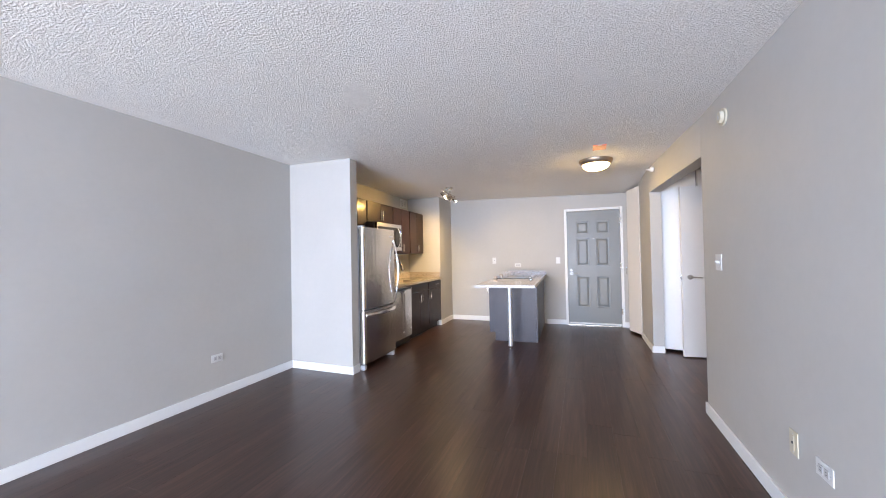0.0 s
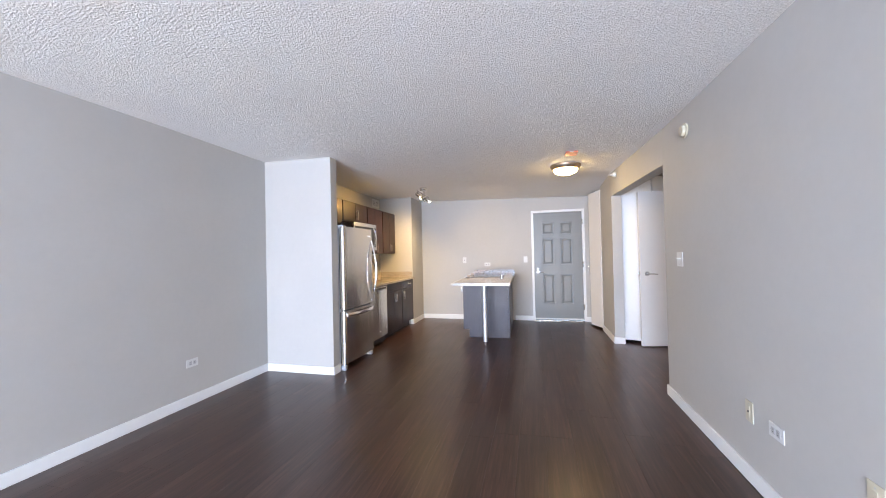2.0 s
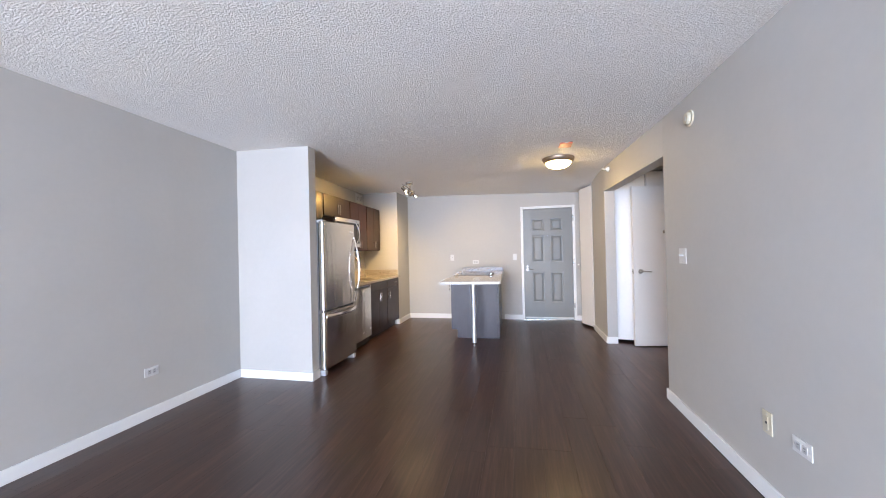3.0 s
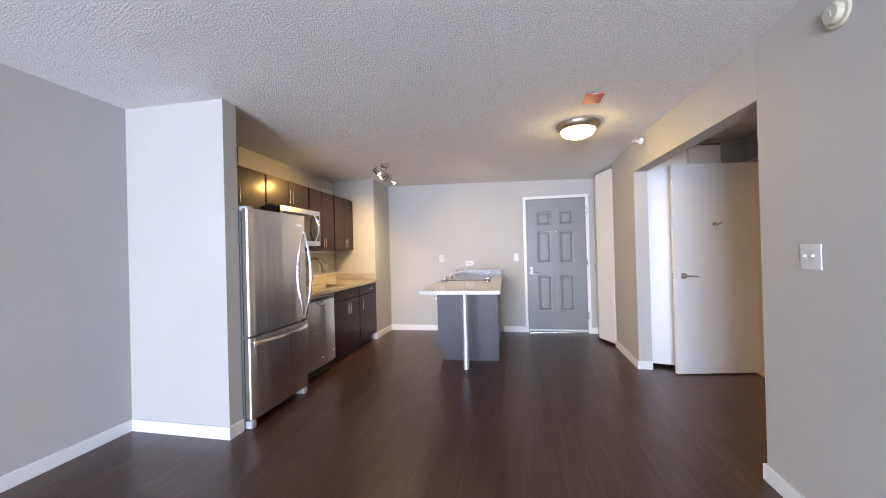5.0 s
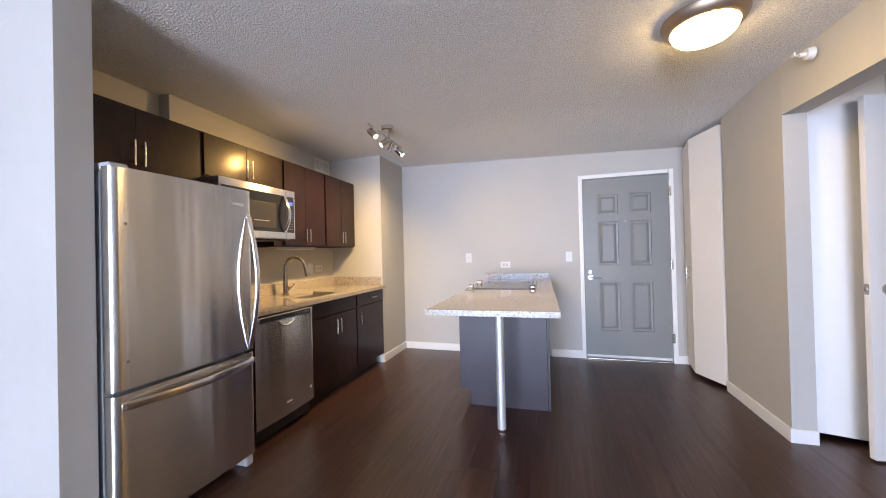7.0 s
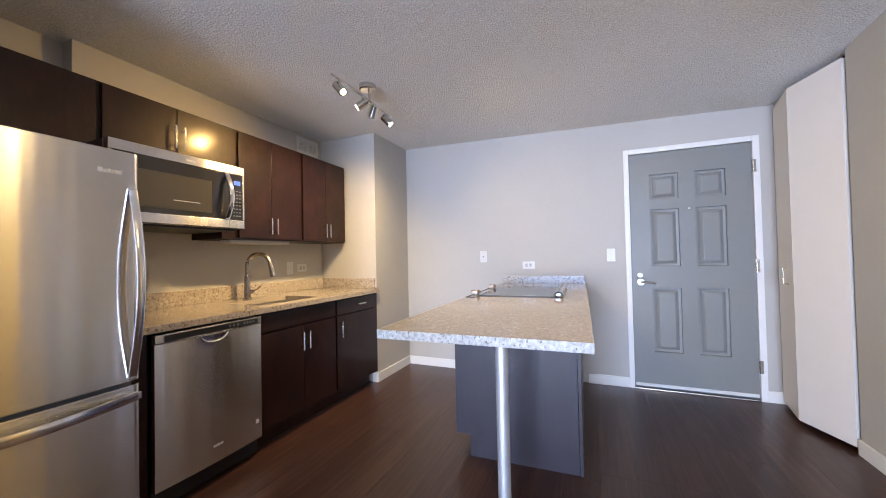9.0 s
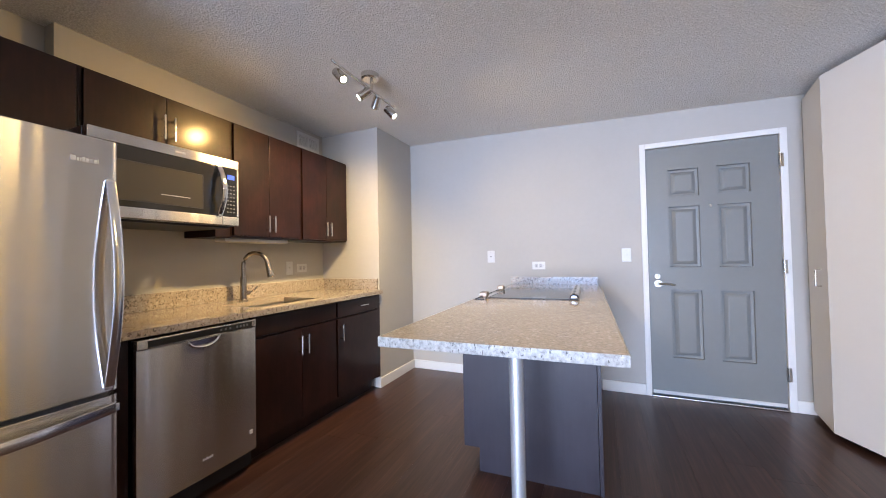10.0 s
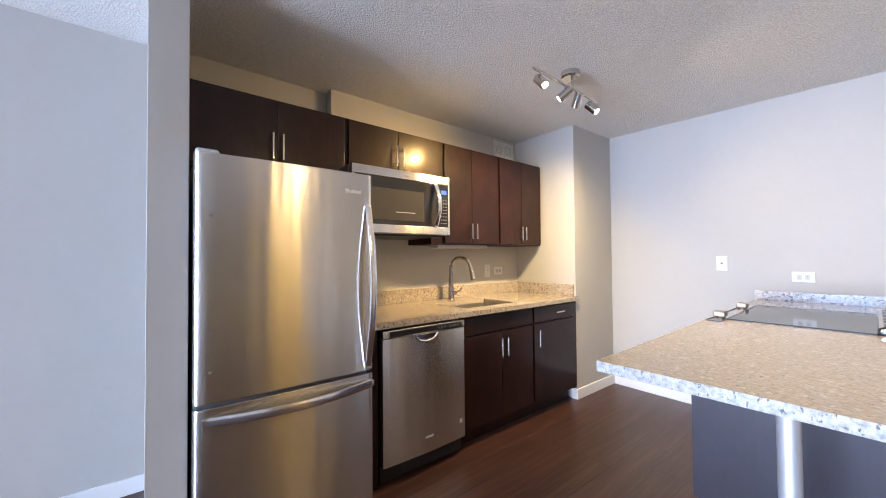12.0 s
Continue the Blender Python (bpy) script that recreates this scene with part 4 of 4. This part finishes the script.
part("end_trim", join(tube([(RR - 0.027, RY0 - 0.006, 0.914), (RR - 0.020, RY0 - 0.006, 0.938), (RR, RY0 - 0.006, 0.947), (RR + 0.020, RY0 - 0.006, 0.938), (RR + 0.027, RY0 - 0.006, 0.914), (RR - 0.027, RY0 - 0.006, 0.914)], 0.004, 8)), black_plastic, rail, "black end trim")


# ---- plates, vents, ceiling fittings ----
def plate(kind, at, normal, wide, label, material=None, gang=1):
    """A wall plate for switches or sockets; wide: lying on its side."""
    mat = material or white_plastic
    w, h = (0.116, 0.072) if wide else (0.072 + 0.046 * (gang - 1), 0.116)
    ob = thing(kind, at, label, "wall switch" if "switch" in kind else "wall outlet" if "outlet" in kind else "wall plate")
    part("plate", moved(box(-w / 2, w / 2, -0.006, 0, -h / 2, h / 2, 0.003), Matrix.Translation(at)), mat, ob)
    q = Matrix.Translation(at)
    if "outlet" in kind:
        for s in (-0.02, 0.02):
            f = box(s - 0.014, s + 0.014, -0.0085, -0.005, -0.017, 0.017, 0.003) if wide else box(-0.017, 0.017, -0.0085, -0.005, s - 0.014, s + 0.014, 0.003)
            face = part("socket", moved(f, q), socket_grey, ob)
            for d in (-0.006, 0.006):
                g = box(s - 0.005, s + 0.004, -0.0092, -0.008, d - 0.001, d + 0.001) if wide else box(d - 0.001, d + 0.001, -0.0092, -0.008, s - 0.004, s + 0.005)
                part("slot", moved(g, q), slot_dark, face)
    elif "switch" in kind:
        for i in range(gang):
            s = (i - (gang - 1) / 2) * 0.046
            part("toggle", moved(join(box(s - 0.006, s + 0.006, -0.008, -0.005, -0.013, 0.013, 0.001), moved(box(s - 0.004, s + 0.004, -0.020, -0.006, -0.006, 0.006, 0.0015), Matrix.Translation((0, 0, 0.005)))), q), mat, ob)
    else:
        if material:
            part("strap", moved(box(-0.011, 0.011, -0.0085, -0.005, -0.034, 0.034, 0.002), q), mat, ob)
        part("jack", moved(cyl((0, -0.005, 0), (0, -0.011, 0), 0.0065, seg=14), q), slot_dark, ob)
    for z in (-0.042, 0.042):
        p = (z, -0.0062, 0) if wide else (0, -0.0062, z)
        part("screw", moved(cyl(p, (p[0], -0.0072, p[2]), 0.003, seg=10), q), grey_plastic, ob)
    ob.rotation_euler = (0, 0, {"S": 0, "E": math.pi / 2, "W": -math.pi / 2}[normal])
    return ob


plate("wall_plate", (-0.730, END, 1.172), "S", False, "white cable plate on the end wall")
plate("wall_outlet", (-0.274, END, 1.081), "S", True, "white sideways outlet above the island")
plate("light_switch", (0.460, END, 1.166), "S", False, "white toggle light switch beside the entrance door")
plate("light_switch", (NEAR_R, 5.60, 1.225), "W", False, "white double toggle switch near the passage opening", gang=2)
plate("wall_plate", (NEAR_R, 4.672, 0.395), "W", False, "cream cable plate low on the wall", cream_plastic)
plate("wall_outlet", (NEAR_R, 4.44, 0.390), "W", True, "white sideways outlet low on the wall")
plate("wall_plate", (NEAR_R, 3.90, 0.415), "W", False, "cream blank plate low on the wall", cream_plastic)
plate("wall_outlet", (LEFT, 4.905, 0.374), "E", True, "white sideways outlet on the plain living room wall")
plate("light_switch", (BUMP, 8.316, 1.106), "E", False, "white switch above the granite backsplash")
plate("wall_outlet", (BUMP, 8.462, 1.103), "E", True, "white sideways outlet above the granite backsplash")
plate("wall_outlet", (BUMP, 6.99, 1.09), "E", False, "white outlet behind the counter by the refrigerator")

vent = thing("wall_vent", (BUMP, 8.555, 2.285), "white louvred air vent high on the kitchen wall", "air vent")
part("frame", join(box(BUMP, BUMP + 0.010, 8.415, 8.695, 2.335, 2.362, 0.002), box(BUMP, BUMP + 0.010, 8.415, 8.695, 2.210, 2.237, 0.002), *[box(BUMP, BUMP + 0.0095, y, y + 0.024, 2.2375, 2.3345, 0.002) for y in (8.415, 8.543, 8.671)]), white_plastic, vent)
part("backing", box(BUMP, BUMP + 0.002, 8.43, 8.68, 2.23, 2.34), slot_dark, vent)
for i in range(9):
    for a, b in ((8.4395, 8.5425), (8.5675, 8.6705)):
        part("slat", moved(box(-0.001, 0.001, a, b, -0.0040, 0.0040), Matrix.Translation((BUMP + 0.006, 0, 2.243 + i * 0.0107)) @ Matrix.Rotation(radians(40), 4, "Y")), white_plastic, vent)

detector = thing("heat_detector", (NEAR_R, 5.420, 2.213), "round cream alarm sounder high on the wall", "alarm")
part("base", cyl((NEAR_R, 5.420, 2.213), (NEAR_R - 0.014, 5.420, 2.213), 0.058, seg=40, bevel=0.004), cream_plastic, detector)
part("cap", cyl((NEAR_R - 0.013, 5.420, 2.213), (NEAR_R - 0.036, 5.420, 2.213), 0.045, 0.038, seg=40, bevel=0.005), cream_plastic, detector)
part("slot", box(NEAR_R - 0.038, NEAR_R - 0.034, 5.414, 5.426, 2.200, 2.228, 0.001), grey_plastic, detector)

spk = thing("fire_sprinkler", (FAR_R, 7.49, 2.31), "white sidewall fire sprinkler near the ceiling", "sprinkler")
part("escutcheon", cyl((FAR_R, 7.49, 2.31), (FAR_R - 0.035, 7.49, 2.31), 0.036, 0.030, seg=32, bevel=0.004), white_plastic, spk)
part("head", join(cyl((FAR_R - 0.034, 7.49, 2.31), (FAR_R - 0.062, 7.49, 2.31), 0.012, seg=16), tube([(FAR_R - 0.06, 7.478, 2.31), (FAR_R - 0.078, 7.484, 2.31), (FAR_R - 0.085, 7.49, 2.31), (FAR_R - 0.078, 7.496, 2.31), (FAR_R - 0.06, 7.502, 2.31)], 0.003, 8), box(FAR_R - 0.092, FAR_R - 0.085, 7.475, 7.505, 2.305, 2.325, 0.001)), white_plastic, spk)

sign = thing("ceiling_sign", (1.055, 6.495, CEIL), "small red notice plate on the ceiling", "sign")
part("plate", box(0.993, 1.119, 6.412, 6.584, CEIL - 0.012, CEIL - 0.0005, 0.002), red_sign, sign)
part("mark", box(1.037, 1.075, 6.408, 6.4145, CEIL - 0.010, CEIL - 0.004, 0.0005), white_plastic, sign, "pale unreadable mark")

LX, LY = 1.04, 7.08
dome = thing("ceiling_lamp", (LX, LY, CEIL), "lit flush ceiling lamp with frosted glass and bronze ring", "ceiling lamp")
part("ring", lathe([(0.165, -0.0005), (0.186, -0.001), (0.187, -0.012), (0.180, -0.030), (0.166, -0.048), (0.155, -0.055), (0.147, -0.055), (0.147, -0.02)], (LX, LY, CEIL), 64), bronze, dome, "bronze-toned metal ring")
part("bracket", lathe([(0.0, 0.0), (0.045, 0.0), (0.045, -0.03), (0.0, -0.03)], (LX, LY, CEIL), 32), bronze, dome)
part("shade", lathe([(0.146, -0.040), (0.146, -0.056), (0.138, -0.076), (0.118, -0.096), (0.080, -0.112), (0.040, -0.119), (0.0, -0.121)], (LX, LY, CEIL), 64), lamp_glass, dome, "glowing frosted glass bowl")

track = thing("track_light", (-1.115, 7.93, CEIL), "brushed nickel ceiling bar with four lit spotlights", "spotlight bar")
TA, TB = Vector((-1.085, 7.515, 2.285)), Vector((-1.110, 8.215, 2.285))
part("canopy", lathe([(0, 0.0), (0.058, 0.0), (0.058, -0.03), (0.050, -0.04), (0, -0.042)], (-1.112, 7.92, CEIL), 40), nickel, track)
part("stem", cyl((-1.098, 7.92, CEIL - 0.04), (-1.098, 7.92, 2.285), 0.009, seg=14), nickel, track)
part("bar", cyl(TA, TB, 0.0075, seg=14, bevel=0.002), nickel, track)
for f, aim, watts, cone in ((0.10, (0.72, -0.08, -0.75), 42, 125), (0.46, (-0.80, -0.42, -0.62), 62, 120), (0.66, (-0.52, 0.26, -0.82), 142, 124), (0.92, (0.78, 0.28, -0.84), 60, 142)):
    p = TA.lerp(TB, f)
    aim = Vector(aim).normalized()
    c = p - Vector((0, 0, 0.055))
    head = part("spot_head", join(cyl(p, c, 0.0055, seg=10), cyl(c - aim * 0.040, c + aim * 0.045, 0.026, 0.028, seg=28, bevel=0.003)), nickel, track, "cylindrical nickel spot head")
    # the third head's face is coloured dark; its lamp below still shines
    part("bulb", cyl(c + aim * 0.0452, c + aim * 0.0475, 0.018, seg=24), bulb_glow if f != 0.66 else dark_bulb_face, head, "bulb face")
    lamp("spot", "SPOT", watts, WARM if f != 0.46 else (1.0, 0.57, 0.14), look(c + aim * 0.052, c + aim * 2), spot_size=radians(cone))

# ---- floor planks ----
PW, PL = 0.180, 1.50
plank_mesh = mesh_of("plank", box(0.0002, PW - 0.0002, 0.0002, PL - 0.0002, -0.008, 0.0, 0.0004, 1), floor_mat, 0)
floor_ob = bpy.data.objects["floor"]
rng = random.Random(4)
for col in range(30):
    x = -2.56 + col * PW
    y = -3.40 - rng.random() * 0.8
    start = -3.4 if x < 1.72 else 5.24
    while y < 9.40:
        if y + PL <= start:
            y += PL
            continue
        ob = new("plank", plank_mesh)
        ob.parent = floor_ob
        ob.location = (x, max(y, start), 0)
        ob.scale = (1, (min(y + PL, 9.5) - max(y, start)) / PL, 1)
        y += PL
